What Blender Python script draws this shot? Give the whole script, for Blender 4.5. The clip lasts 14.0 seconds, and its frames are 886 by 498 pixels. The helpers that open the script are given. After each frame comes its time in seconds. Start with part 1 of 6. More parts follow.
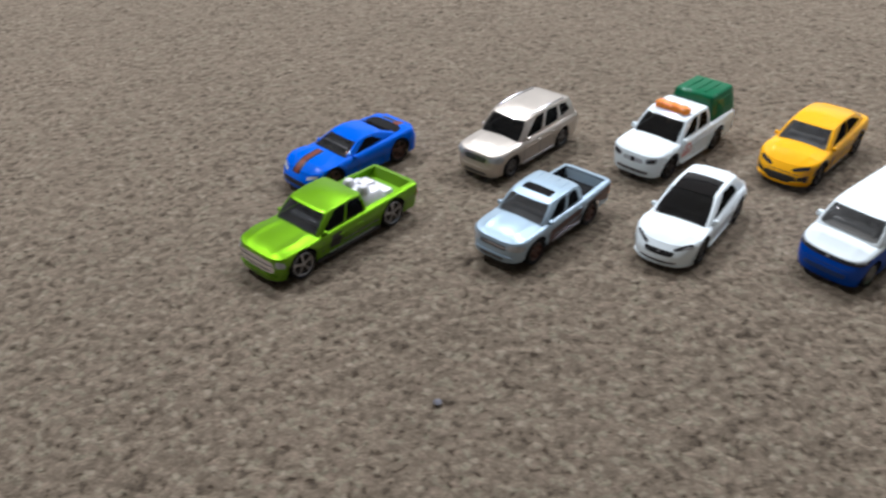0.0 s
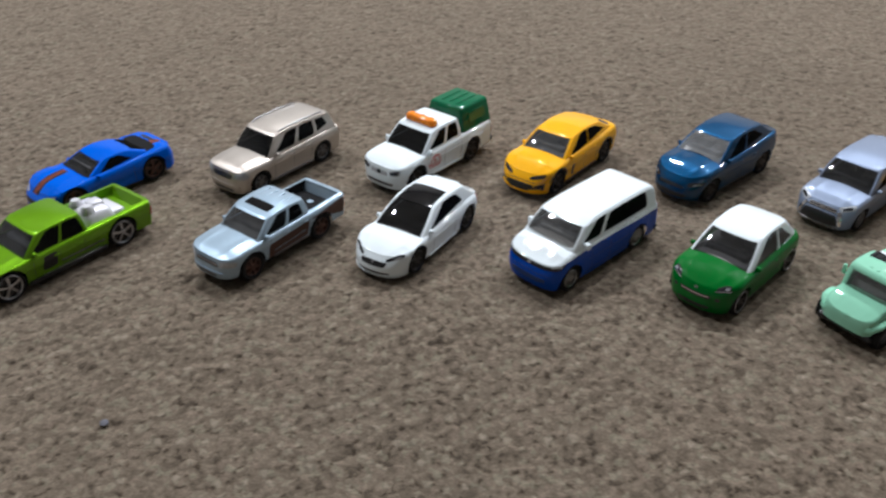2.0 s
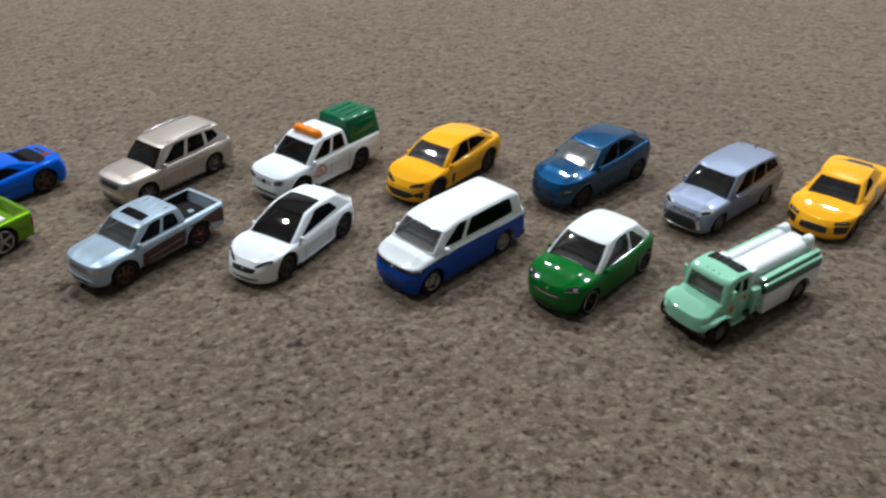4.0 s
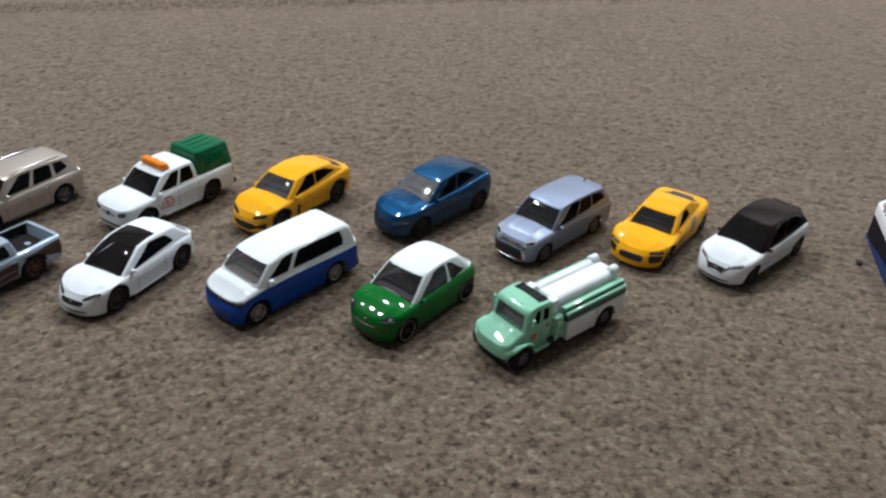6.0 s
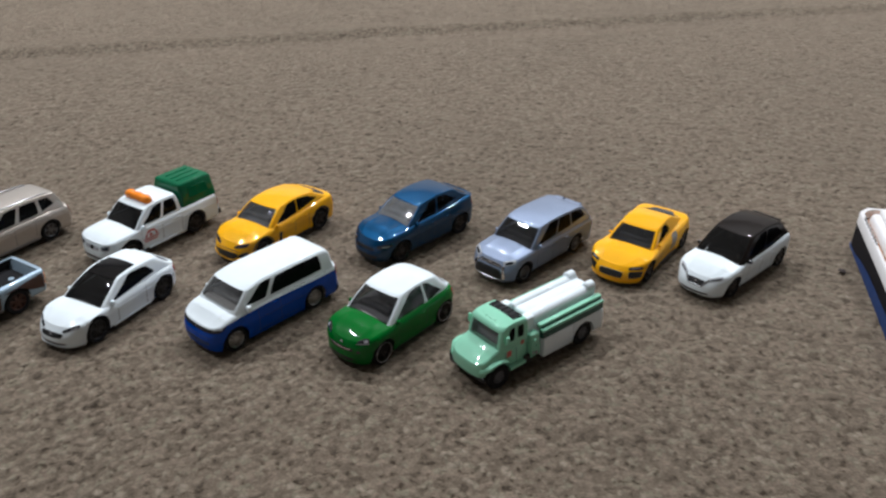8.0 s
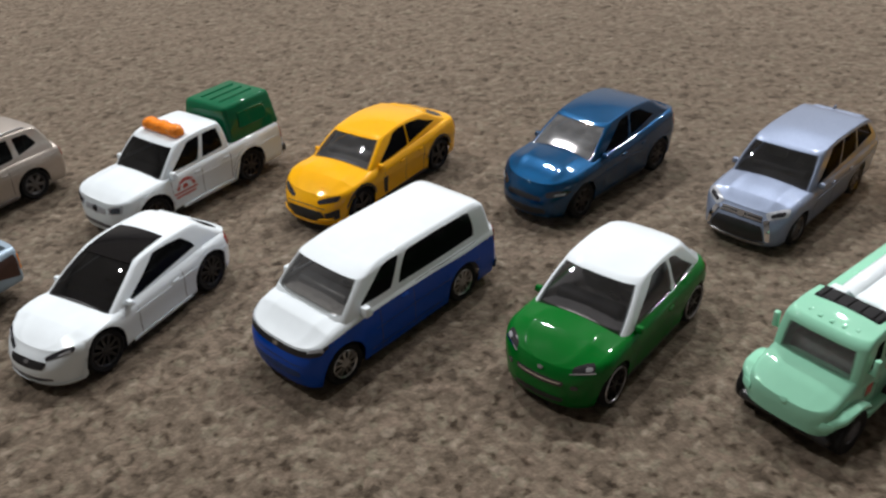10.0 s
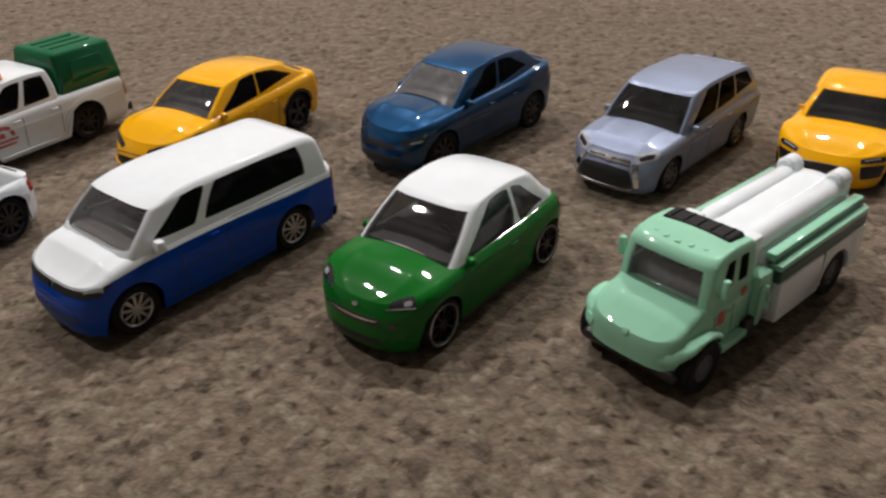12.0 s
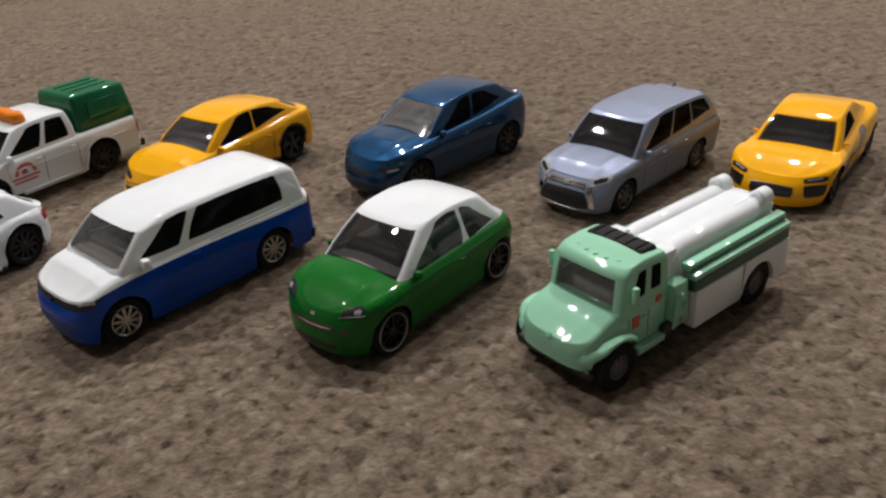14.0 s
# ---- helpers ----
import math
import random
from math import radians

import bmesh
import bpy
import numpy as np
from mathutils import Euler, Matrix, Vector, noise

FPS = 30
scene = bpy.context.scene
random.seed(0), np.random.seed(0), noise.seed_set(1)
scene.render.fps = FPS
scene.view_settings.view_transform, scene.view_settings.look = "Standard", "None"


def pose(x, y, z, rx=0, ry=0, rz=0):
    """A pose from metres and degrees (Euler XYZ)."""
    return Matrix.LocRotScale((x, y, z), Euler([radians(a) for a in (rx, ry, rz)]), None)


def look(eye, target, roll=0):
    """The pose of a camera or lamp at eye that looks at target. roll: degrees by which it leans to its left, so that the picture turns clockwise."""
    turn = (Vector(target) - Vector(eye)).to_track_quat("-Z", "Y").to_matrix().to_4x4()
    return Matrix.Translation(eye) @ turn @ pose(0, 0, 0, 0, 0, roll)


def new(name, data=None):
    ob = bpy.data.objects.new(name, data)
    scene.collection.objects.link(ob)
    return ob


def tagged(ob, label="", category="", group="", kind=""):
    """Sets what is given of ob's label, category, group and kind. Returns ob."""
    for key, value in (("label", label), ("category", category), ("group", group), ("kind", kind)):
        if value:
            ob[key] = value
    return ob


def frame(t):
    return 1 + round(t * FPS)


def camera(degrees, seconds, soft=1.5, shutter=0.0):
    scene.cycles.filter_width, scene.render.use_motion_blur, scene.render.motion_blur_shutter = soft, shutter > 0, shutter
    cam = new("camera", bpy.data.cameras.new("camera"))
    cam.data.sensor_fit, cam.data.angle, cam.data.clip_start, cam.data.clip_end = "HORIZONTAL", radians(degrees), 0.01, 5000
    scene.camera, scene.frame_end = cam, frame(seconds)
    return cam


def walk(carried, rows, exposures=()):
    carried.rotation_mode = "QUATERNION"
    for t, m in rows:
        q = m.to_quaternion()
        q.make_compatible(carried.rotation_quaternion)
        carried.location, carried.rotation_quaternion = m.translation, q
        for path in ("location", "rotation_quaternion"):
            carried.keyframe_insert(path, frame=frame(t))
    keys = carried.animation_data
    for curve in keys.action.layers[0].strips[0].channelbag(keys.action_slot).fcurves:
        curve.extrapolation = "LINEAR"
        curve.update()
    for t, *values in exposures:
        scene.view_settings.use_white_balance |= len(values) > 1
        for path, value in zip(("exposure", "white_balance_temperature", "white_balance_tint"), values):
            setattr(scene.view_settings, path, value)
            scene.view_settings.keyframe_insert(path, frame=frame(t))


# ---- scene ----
from mathutils.bvhtree import BVHTree
cam = camera(56.86, 14.0, soft=2.4, shutter=0.5)
PATH = [
    (0, (0.0860, 0.0285, 0.2033), (-0.0158, 0.8501, -0.3577), -1.56),
    (0.5, (0.1168, 0.0310, 0.2051), (0.0214, 0.8523, -0.3572), -1.63),
    (1, (0.1420, 0.0338, 0.2021), (0.0667, 0.8574, -0.3601), -1.06),
    (1.5, (0.1643, 0.0346, 0.2003), (0.1150, 0.8616, -0.3598), -0.61),
    (2, (0.1826, 0.0336, 0.2025), (0.1482, 0.8694, -0.3454), -0.82),
    (2.5, (0.1979, 0.0327, 0.2009), (0.1749, 0.8711, -0.3437), -0.55),
    (2.7, (0.2052, 0.0315, 0.2007), (0.1891, 0.8717, -0.3414), -0.35),
    (4.8, (0.2642, 0.0157, 0.2107), (0.2734, 0.8727, -0.3045), -0.75),
    (5, (0.2761, 0.0142, 0.2121), (0.3003, 0.8763, -0.2942), -0.44),
    (5.5, (0.2815, 0.0123, 0.2164), (0.3566, 0.8734, -0.2863), 1.45),
    (6, (0.2814, 0.0109, 0.2195), (0.3487, 0.8656, -0.2953), 1.82),
    (6.5, (0.2922, 0.0065, 0.2216), (0.3813, 0.8588, -0.2936), 2.93),
    (7, (0.2974, 0.0001, 0.2171), (0.3789, 0.8677, -0.2735), 1.05),
    (7.5, (0.2996, 0.0025, 0.2153), (0.3582, 0.8727, -0.2738), 0.03),
    (8, (0.2988, 0.0057, 0.2156), (0.3497, 0.8816, -0.2643), -0.63),
    (8.5, (0.3047, 0.0320, 0.2029), (0.3220, 0.9021, -0.2896), -2.33),
    (9, (0.2655, 0.0791, 0.1752), (0.2255, 0.9303, -0.3481), -4.49),
    (9.2, (0.2470, 0.1198, 0.1678), (0.2506, 0.9599, -0.3747), -3.66),
    (11.3, (0.2525, 0.1597, 0.1103), (0.2825, 1.0300, -0.3812), -3.21),
    (11.5, (0.2603, 0.1583, 0.1084), (0.3029, 1.0316, -0.3768), -2.80),
    (12, (0.2771, 0.1578, 0.1052), (0.3560, 1.0197, -0.3958), -1.59),
    (12.5, (0.2841, 0.1459, 0.1079), (0.3460, 1.0073, -0.3962), -1.23),
    (13, (0.2929, 0.1409, 0.1083), (0.3566, 1.0168, -0.3699), -1.49),
    (13.5, (0.2971, 0.1372, 0.1109), (0.3374, 1.0227, -0.3520), -3.32),
    (14, (0.2973, 0.1370, 0.1111), (0.3255, 1.0210, -0.3555), -3.84),
]
walk(cam, [(t, look(eye, target, roll)) for t, eye, target, roll in PATH],
     exposures=[(0, 0.05, 5850, 10), (1.2, 0.0, 5850, 10), (2.2, -0.2, 5950, 10), (2.7, -0.2, 5950, 10), (4.8, -0.25, 6000, 10), (8.5, -0.27, 5950, 10), (9.2, -0.26, 6000, 10), (11.3, -0.44, 6770, 17), (14, -0.46, 6770, 17)])

# ---- light: a plain room with round ceiling lamps, all out of view ----
ROOM = (-3.2, 3.4, -2.2, 3.6, 2.5)      # west, east, south, north, height
# the last, easternmost lamp is an added fill that softens the shadows
LAMPS = [(-1.45, 1.05), (-0.2, 2.0), (1.05, 1.9), (2.2, 2.1)]
LAMP_WATTS = 62.0
world = bpy.data.worlds.new("world")
scene.world = world
world.use_nodes = True
world.node_tree.nodes["Background"].inputs[0].default_value = (0.6, 0.62, 0.65, 1)
world.node_tree.nodes["Background"].inputs[1].default_value = 0.015
for lx, ly in LAMPS:
    light = bpy.data.lights.new("ceiling_lamp_light", "AREA")
    light.shape, light.size, light.energy, light.color = "DISK", 0.15, LAMP_WATTS, (1.0, 0.98, 0.955)
    ob = new("ceiling_lamp_light", light)
    ob.matrix_world = pose(lx, ly, ROOM[4] - 0.035)


# ---- materials ----
def material(name):
    m = bpy.data.materials.new(name)
    m.use_nodes = True
    nt = m.node_tree
    return m, nt, nt.nodes["Principled BSDF"]


def link(nt, a, b):
    nt.links.new(a, b)


def noise_node(nt, scale, detail=3.0, rough=0.6, coord="Object"):
    tc = nt.nodes.new("ShaderNodeTexCoord")
    n = nt.nodes.new("ShaderNodeTexNoise")
    n.inputs["Scale"].default_value = scale
    n.inputs["Detail"].default_value = detail
    n.inputs["Roughness"].default_value = rough
    link(nt, tc.outputs[coord], n.inputs["Vector"])
    return n


def ramp_node(nt, fac, stops):
    r = nt.nodes.new("ShaderNodeValToRGB")
    el = r.color_ramp.elements
    while len(el) < len(stops):
        el.new(0.5)
    for e, (p, c) in zip(el, stops):
        e.position, e.color = p, (*c, 1)
    link(nt, fac, r.inputs["Fac"])
    return r


def bump_node(nt, height, strength, distance, bsdf):
    b = nt.nodes.new("ShaderNodeBump")
    b.inputs["Strength"].default_value = strength
    b.inputs["Distance"].default_value = distance
    link(nt, height, b.inputs["Height"])
    link(nt, b.outputs["Normal"], bsdf.inputs["Normal"])
    return b


def enamel(name, colour, metallic=0.0, rough=0.34, coat=1.0, flake=0.0):
    """Die-cast lacquer: slight unevenness of colour, orange peel, clear coat."""
    m, nt, b = material(name)
    n = noise_node(nt, 90.0, 3.0)
    lo = tuple(c * 0.96 for c in colour)
    hi = tuple(min(1, c * 1.03) for c in colour)
    r = ramp_node(nt, n.outputs["Fac"], [(0.3, lo), (0.7, hi)])
    out = r.outputs["Color"]
    if flake:
        f = noise_node(nt, 2600.0, 1.0)
        mix = nt.nodes.new("ShaderNodeMixRGB")
        mix.blend_type = "OVERLAY"
        mix.inputs["Fac"].default_value = flake
        link(nt, out, mix.inputs["Color1"])
        link(nt, f.outputs["Fac"], mix.inputs["Color2"])
        out = mix.outputs["Color"]
    link(nt, out, b.inputs["Base Color"])
    b.inputs["Metallic"].default_value = metallic
    b.inputs["Roughness"].default_value = rough
    b.inputs["Coat Weight"].default_value = coat
    b.inputs["Coat Roughness"].default_value = 0.035
    b.inputs["Specular IOR Level"].default_value = 0.03
    p = noise_node(nt, 420.0, 2.0)
    bump_node(nt, p.outputs["Fac"], 0.12, 0.0002, b)
    return m


def plastic(name, colour, rough=0.4, spec=0.5, grain=600.0):
    m, nt, b = material(name)
    n = noise_node(nt, grain, 3.0)
    r = ramp_node(nt, n.outputs["Fac"], [(0.3, tuple(c * 0.8 for c in colour)), (0.7, tuple(min(1, c * 1.15) for c in colour))])
    link(nt, r.outputs["Color"], b.inputs["Base Color"])
    b.inputs["Roughness"].default_value = rough
    b.inputs["Specular IOR Level"].default_value = spec
    bump_node(nt, n.outputs["Fac"], 0.15, 0.0002, b)
    return m


def window_glass(name, through_colour, haze=0.05, rough=0.03, gloss_face=0.045, gloss_edge=0.45):
    """Clear or smoked window plastic: lets light through, mirrors by angle, with a haze of scuffs and, on pale panes,
    of painted-in reflections.
    """
    m, nt, b = material(name)
    nt.nodes.remove(b)
    clear = nt.nodes.new("ShaderNodeBsdfTransparent")
    clear.inputs["Color"].default_value = (*through_colour, 1)
    dull = nt.nodes.new("ShaderNodeBsdfDiffuse")
    dull.inputs["Color"].default_value = (0.55, 0.56, 0.57, 1)
    gloss = nt.nodes.new("ShaderNodeBsdfGlossy")
    gloss.inputs["Roughness"].default_value = rough
    n = noise_node(nt, 160.0, 4.0)
    amount = nt.nodes.new("ShaderNodeMapRange")
    amount.inputs["From Min"].default_value, amount.inputs["From Max"].default_value = 0.3, 0.7
    amount.inputs["To Min"].default_value, amount.inputs["To Max"].default_value = haze * 0.6, haze * 1.5
    link(nt, n.outputs["Fac"], amount.inputs["Value"])
    first = nt.nodes.new("ShaderNodeMixShader")
    link(nt, amount.outputs["Result"], first.inputs["Fac"])
    link(nt, clear.outputs[0], first.inputs[1])
    link(nt, dull.outputs[0], first.inputs[2])
    facing = nt.nodes.new("ShaderNodeLayerWeight")
    facing.inputs["Blend"].default_value = 0.5
    steep = nt.nodes.new("ShaderNodeMath")
    steep.operation = "POWER"
    steep.inputs[1].default_value = 4.5
    link(nt, facing.outputs["Facing"], steep.inputs[0])
    fr = nt.nodes.new("ShaderNodeMapRange")
    fr.inputs["To Min"].default_value, fr.inputs["To Max"].default_value = gloss_face, gloss_edge
    link(nt, steep.outputs[0], fr.inputs["Value"])
    last = nt.nodes.new("ShaderNodeMixShader")
    link(nt, fr.outputs[0], last.inputs["Fac"])
    link(nt, first.outputs[0], last.inputs[1])
    link(nt, gloss.outputs[0], last.inputs[2])
    link(nt, last.outputs[0], nt.nodes["Material Output"].inputs["Surface"])
    return m


def metal(name, colour=(0.75, 0.75, 0.77), rough=0.18):
    m, nt, b = material(name)
    b.inputs["Metallic"].default_value = 1.0
    n = noise_node(nt, 300.0, 3.0)
    r = ramp_node(nt, n.outputs["Fac"], [(0.3, tuple(c * 0.8 for c in colour)), (0.7, colour)])
    link(nt, r.outputs["Color"], b.inputs["Base Color"])
    b.inputs["Roughness"].default_value = rough
    bump_node(nt, n.outputs["Fac"], 0.1, 0.0002, b)
    return m


def carpet_material():
    """Cut pile: tufts of a few millimetres in mixed brown, tan and grey yarn, with the shade between them painted into
    the colour.
    """
    m, nt, b = material("carpet_pile")
    tc = nt.nodes.new("ShaderNodeTexCoord")
    warp = noise_node(nt, 260.0, 3.0, 0.6)
    mixv = nt.nodes.new("ShaderNodeVectorMath")
    mixv.operation = "MULTIPLY_ADD"
    mixv.inputs[1].default_value = (0.0042, 0.0042, 0.0042)
    link(nt, warp.outputs["Color"], mixv.inputs[0])
    link(nt, tc.outputs["Object"], mixv.inputs[2])
    tuft = nt.nodes.new("ShaderNodeTexVoronoi")
    tuft.feature = "SMOOTH_F1"
    tuft.inputs["Smoothness"].default_value = 0.6
    tuft.inputs["Scale"].default_value = 360.0
    link(nt, mixv.outputs[0], tuft.inputs["Vector"])
    pit_shade = noise_node(nt, 330.0, 1.5, 0.5)
    fibre = noise_node(nt, 850.0, 2.0, 0.6)
    broad = noise_node(nt, 7.0, 4.0, 0.6)
    yarn = nt.nodes.new("ShaderNodeSeparateColor")
    link(nt, tuft.outputs["Color"], yarn.inputs["Color"])
    c1 = ramp_node(nt, yarn.outputs[0], [(0.0, (0.050, 0.039, 0.029)), (0.16, (0.100, 0.080, 0.061)), (0.45, (0.130, 0.105, 0.081)), (0.6, (0.137, 0.107, 0.084)), (0.8, (0.136, 0.120, 0.090)), (1.0, (0.184, 0.153, 0.123))])
    # darker away from each tuft's middle: shade between tufts put into the colour
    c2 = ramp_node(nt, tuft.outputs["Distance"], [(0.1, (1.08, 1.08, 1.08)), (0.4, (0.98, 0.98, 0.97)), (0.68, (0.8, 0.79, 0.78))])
    c3 = ramp_node(nt, broad.outputs["Fac"], [(0.3, (0.92, 0.92, 0.91)), (0.7, (1.06, 1.05, 1.04))])
    # small dark pits: shade of holes in the pile, painted as colour
    c4 = ramp_node(nt, pit_shade.outputs["Fac"], [(0.3, (0.32, 0.29, 0.26)), (0.38, (0.8, 0.79, 0.77)), (0.47, (1.02, 1.02, 1.02)), (0.75, (1.12, 1.11, 1.10))])
    c5 = ramp_node(nt, fibre.outputs["Fac"], [(0.3, (0.8, 0.8, 0.79)), (0.7, (1.2, 1.2, 1.18))])
    out = c1.outputs["Color"]
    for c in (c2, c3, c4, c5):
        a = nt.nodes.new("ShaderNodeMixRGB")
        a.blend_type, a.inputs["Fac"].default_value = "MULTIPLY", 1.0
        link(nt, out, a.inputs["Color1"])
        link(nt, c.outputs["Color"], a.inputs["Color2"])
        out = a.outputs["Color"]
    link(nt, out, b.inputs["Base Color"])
    b.inputs["Roughness"].default_value = 0.95
    b.inputs["Specular IOR Level"].default_value = 0.1
    b.inputs["Sheen Weight"].default_value = 0.34
    b.inputs["Sheen Roughness"].default_value = 0.5
    b.inputs["Sheen Tint"].default_value = (1.0, 0.82, 0.64, 1.0)
    inv = nt.nodes.new("ShaderNodeMath")
    inv.operation = "MULTIPLY_ADD"
    inv.inputs[1].default_value = -1.0
    link(nt, tuft.outputs["Distance"], inv.inputs[0])
    link(nt, fibre.outputs["Fac"], inv.inputs[2])
    bump_node(nt, inv.outputs[0], 0.42, 0.0012, b)
    return m


def wall_paint(name, colour):
    m, nt, b = material(name)
    n = noise_node(nt, 6.0, 5.0)
    r = ramp_node(nt, n.outputs["Fac"], [(0.3, tuple(c * 0.95 for c in colour)), (0.7, colour)])
    link(nt, r.outputs["Color"], b.inputs["Base Color"])
    b.inputs["Roughness"].default_value = 0.85
    f = noise_node(nt, 350.0, 2.0)
    bump_node(nt, f.outputs["Fac"], 0.15, 0.001, b)
    return m


CARPET = carpet_material()
# wall tone chosen to limit the light reflected on the car sides
WALL = wall_paint("wall_paint", (0.31, 0.30, 0.285))
CEILING = wall_paint("ceiling_paint", (0.8, 0.79, 0.77))
RUBBER = plastic("black_tyre_plastic", (0.009, 0.009, 0.010), 0.7, 0.2)
BLACK = plastic("black_plastic", (0.014, 0.014, 0.015), 0.35)
GREY = plastic("grey_plastic", (0.10, 0.10, 0.11), 0.4)
CHROME = metal("chrome", (0.82, 0.82, 0.84), 0.12)
STEEL = metal("dull_steel", (0.5, 0.5, 0.52), 0.3)
RIM = metal("grey_rim", (0.2, 0.2, 0.21), 0.35)
DARKRIM = metal("dark_rim", (0.07, 0.065, 0.065), 0.35)
BROWNRIM = plastic("brown_rim", (0.06, 0.022, 0.014), 0.35)
GLASS = window_glass("smoked_window", (0.10, 0.10, 0.11), 0.012)
SIDEGLASS = window_glass("smoked_side_window", (0.07, 0.07, 0.075), 0.008, 0.08, 0.006, 0.03)
# extra haze here imitates pale reflections on the pane
VANGLASS = window_glass("pale_grey_window", (0.6, 0.6, 0.59), 0.08)
LINER = plastic("matt_black_liner", (0.008, 0.008, 0.009), 0.85, 0.15)
SILVER = metal("silver_rim", (0.5, 0.5, 0.5), 0.28)
GAP = plastic("dark_gap", (0.05, 0.05, 0.055), 0.6, 0.2)
ENGINE = enamel("silver_white_plastic", (0.68, 0.68, 0.72), 0.2, 0.3)
GLASS_GREY = window_glass("grey_window", (0.36, 0.36, 0.37), 0.03)
GLASS_CLEAR = window_glass("pale_window", (0.7, 0.72, 0.74), 0.22, 0.08)
DARKPANE = plastic("gloss_black_panel", (0.006, 0.006, 0.007), 0.06)
TRIM = plastic("dark_grey_cabin_moulding", (0.035, 0.035, 0.037), 0.5, 0.3)
PALETRIM = plastic("mid_grey_cabin_moulding", (0.28, 0.27, 0.26), 0.5, 0.3)
LENS = plastic("lamp_lens", (0.42, 0.44, 0.47), 0.1, 0.8)
DARKLENS = plastic("dark_lamp_lens", (0.03, 0.03, 0.035), 0.08, 0.8)
REDLENS = plastic("red_lamp", (0.28, 0.015, 0.012), 0.15)
ORANGE = plastic("orange_beacon_plastic", (0.95, 0.25, 0.01), 0.15, 0.6)
REDPRINT = plastic("red_print", (0.55, 0.10, 0.08), 0.3)
FADED = plastic("faded_red_print", (0.54, 0.13, 0.12), 0.35)
DASH = plastic("pale_grey_dashboard", (0.16, 0.165, 0.17), 0.3)
RUST = plastic("rust_red_print", (0.16, 0.03, 0.015), 0.3)
WHITE = enamel("white_enamel", (0.785, 0.86, 0.895))
LIME = enamel("lime_enamel", (0.145, 0.325, 0.004), 0.55, 0.36, 0.8, 0.15)
SKY = enamel("pale_blue_enamel", (0.34, 0.44, 0.53), 0.3, 0.35, 1.0, 0.1)
ROYAL = enamel("royal_blue_enamel", (0.0003, 0.058, 0.40), 0.0, 0.34, 0.5)
GREEN = enamel("green_enamel", (0.0010, 0.125, 0.014), 0.0, 0.34, 0.55)
MINT = enamel("mint_enamel", (0.28, 0.62, 0.44))
MINTDARK = plastic("dark_green_stripe", (0.02, 0.09, 0.07), 0.3)
AZURE = enamel("azure_enamel", (0.0004, 0.10, 0.62), 0.0, 0.34, 0.65)
CHAMPAGNE = enamel("champagne_enamel", (0.52, 0.47, 0.42), 0.65, 0.36, 1.0, 0.2)
CANOPY = enamel("dark_green_enamel", (0.004, 0.115, 0.048), 0.0, 0.4, 0.5)
YELLOW = enamel("yellow_enamel", (0.92, 0.45, 0.003))
NAVY = enamel("petrol_blue_enamel", (0.0010, 0.046, 0.122), 0.4, 0.38, 1.0, 0.2)
LILAC = enamel("silver_lilac_enamel", (0.22, 0.265, 0.36), 0.4, 0.46, 0.6, 0.2)
BLACKROOF = enamel("black_roof_enamel", (0.010, 0.007, 0.006), 0.0, 0.36, 0.5)
SHIPBLUE = plastic("ship_blue_plastic", (0.004, 0.035, 0.15), 0.5)
SHIPBLACK = plastic("ship_dark_plastic", (0.007, 0.007, 0.011), 0.6, 0.15)
SHIPWHITE = enamel("ship_white_plastic", (0.75, 0.74, 0.74), 0.0, 0.4, 0.4)
DECK = plastic("ship_orange_deck", (0.62, 0.26, 0.06), 0.45)

MM = 0.001


# ---- mesh helpers (millimetres) ----
def finish(name, bm, mat, parent=None, label="", sharp=38.0, flat=False):
    bmesh.ops.recalc_face_normals(bm, faces=bm.faces)
    lim = radians(sharp)
    for e in bm.edges:
        e.smooth = len(e.link_faces) == 2 and e.calc_face_angle(0.0) < lim
    for f in bm.faces:
        f.smooth = not flat
    me = bpy.data.meshes.new(name)
    bm.to_mesh(me)
    bm.free()
    me.materials.append(mat)
    ob = new(name, me)
    ob.parent = parent
    if label:
        tagged(ob, label)
    return ob


def part(name, bm, mat, parent, label="", sharp=38.0, at=None, flat=False):
    """One mesh object under a thing or a part; the bmesh is in millimetres."""
    bmesh.ops.scale(bm, vec=(MM, MM, MM), verts=bm.verts)
    ob = finish(name, bm, mat, parent, label, sharp, flat)
    if at is not None:
        ob.matrix_basis = at
    return ob


def curve_at(pts):
    """A smooth monotone curve through (x, value) pairs."""
    xs = [p[0] for p in pts]
    vs = [p[1] for p in pts]
    n = len(xs)
    d = [(vs[i + 1] - vs[i]) / (xs[i + 1] - xs[i]) for i in range(n - 1)]
    g = [0.0] * n
    for i in range(n):
        if i in (0, n - 1):
            g[i] = d[0] if i == 0 else d[-1]
        else:
            g[i] = 0.0 if d[i - 1] * d[i] <= 0 else 2 * d[i - 1] * d[i] / (d[i - 1] + d[i])

    def f(x):
        if x <= xs[0]:
            return vs[0]
        if x >= xs[-1]:
            return vs[-1]
        i = 0
        while x > xs[i + 1]:
            i += 1
        h = xs[i + 1] - xs[i]
        t = (x - xs[i]) / h
        return ((1 + 2 * t) * (1 - t) ** 2 * vs[i] + t * (1 - t) ** 2 * h * g[i]
                + t * t * (3 - 2 * t) * vs[i + 1] + t * t * (t - 1) * h * g[i + 1])
    return f


def power(v, e):
    return max(v, 0.0) ** e


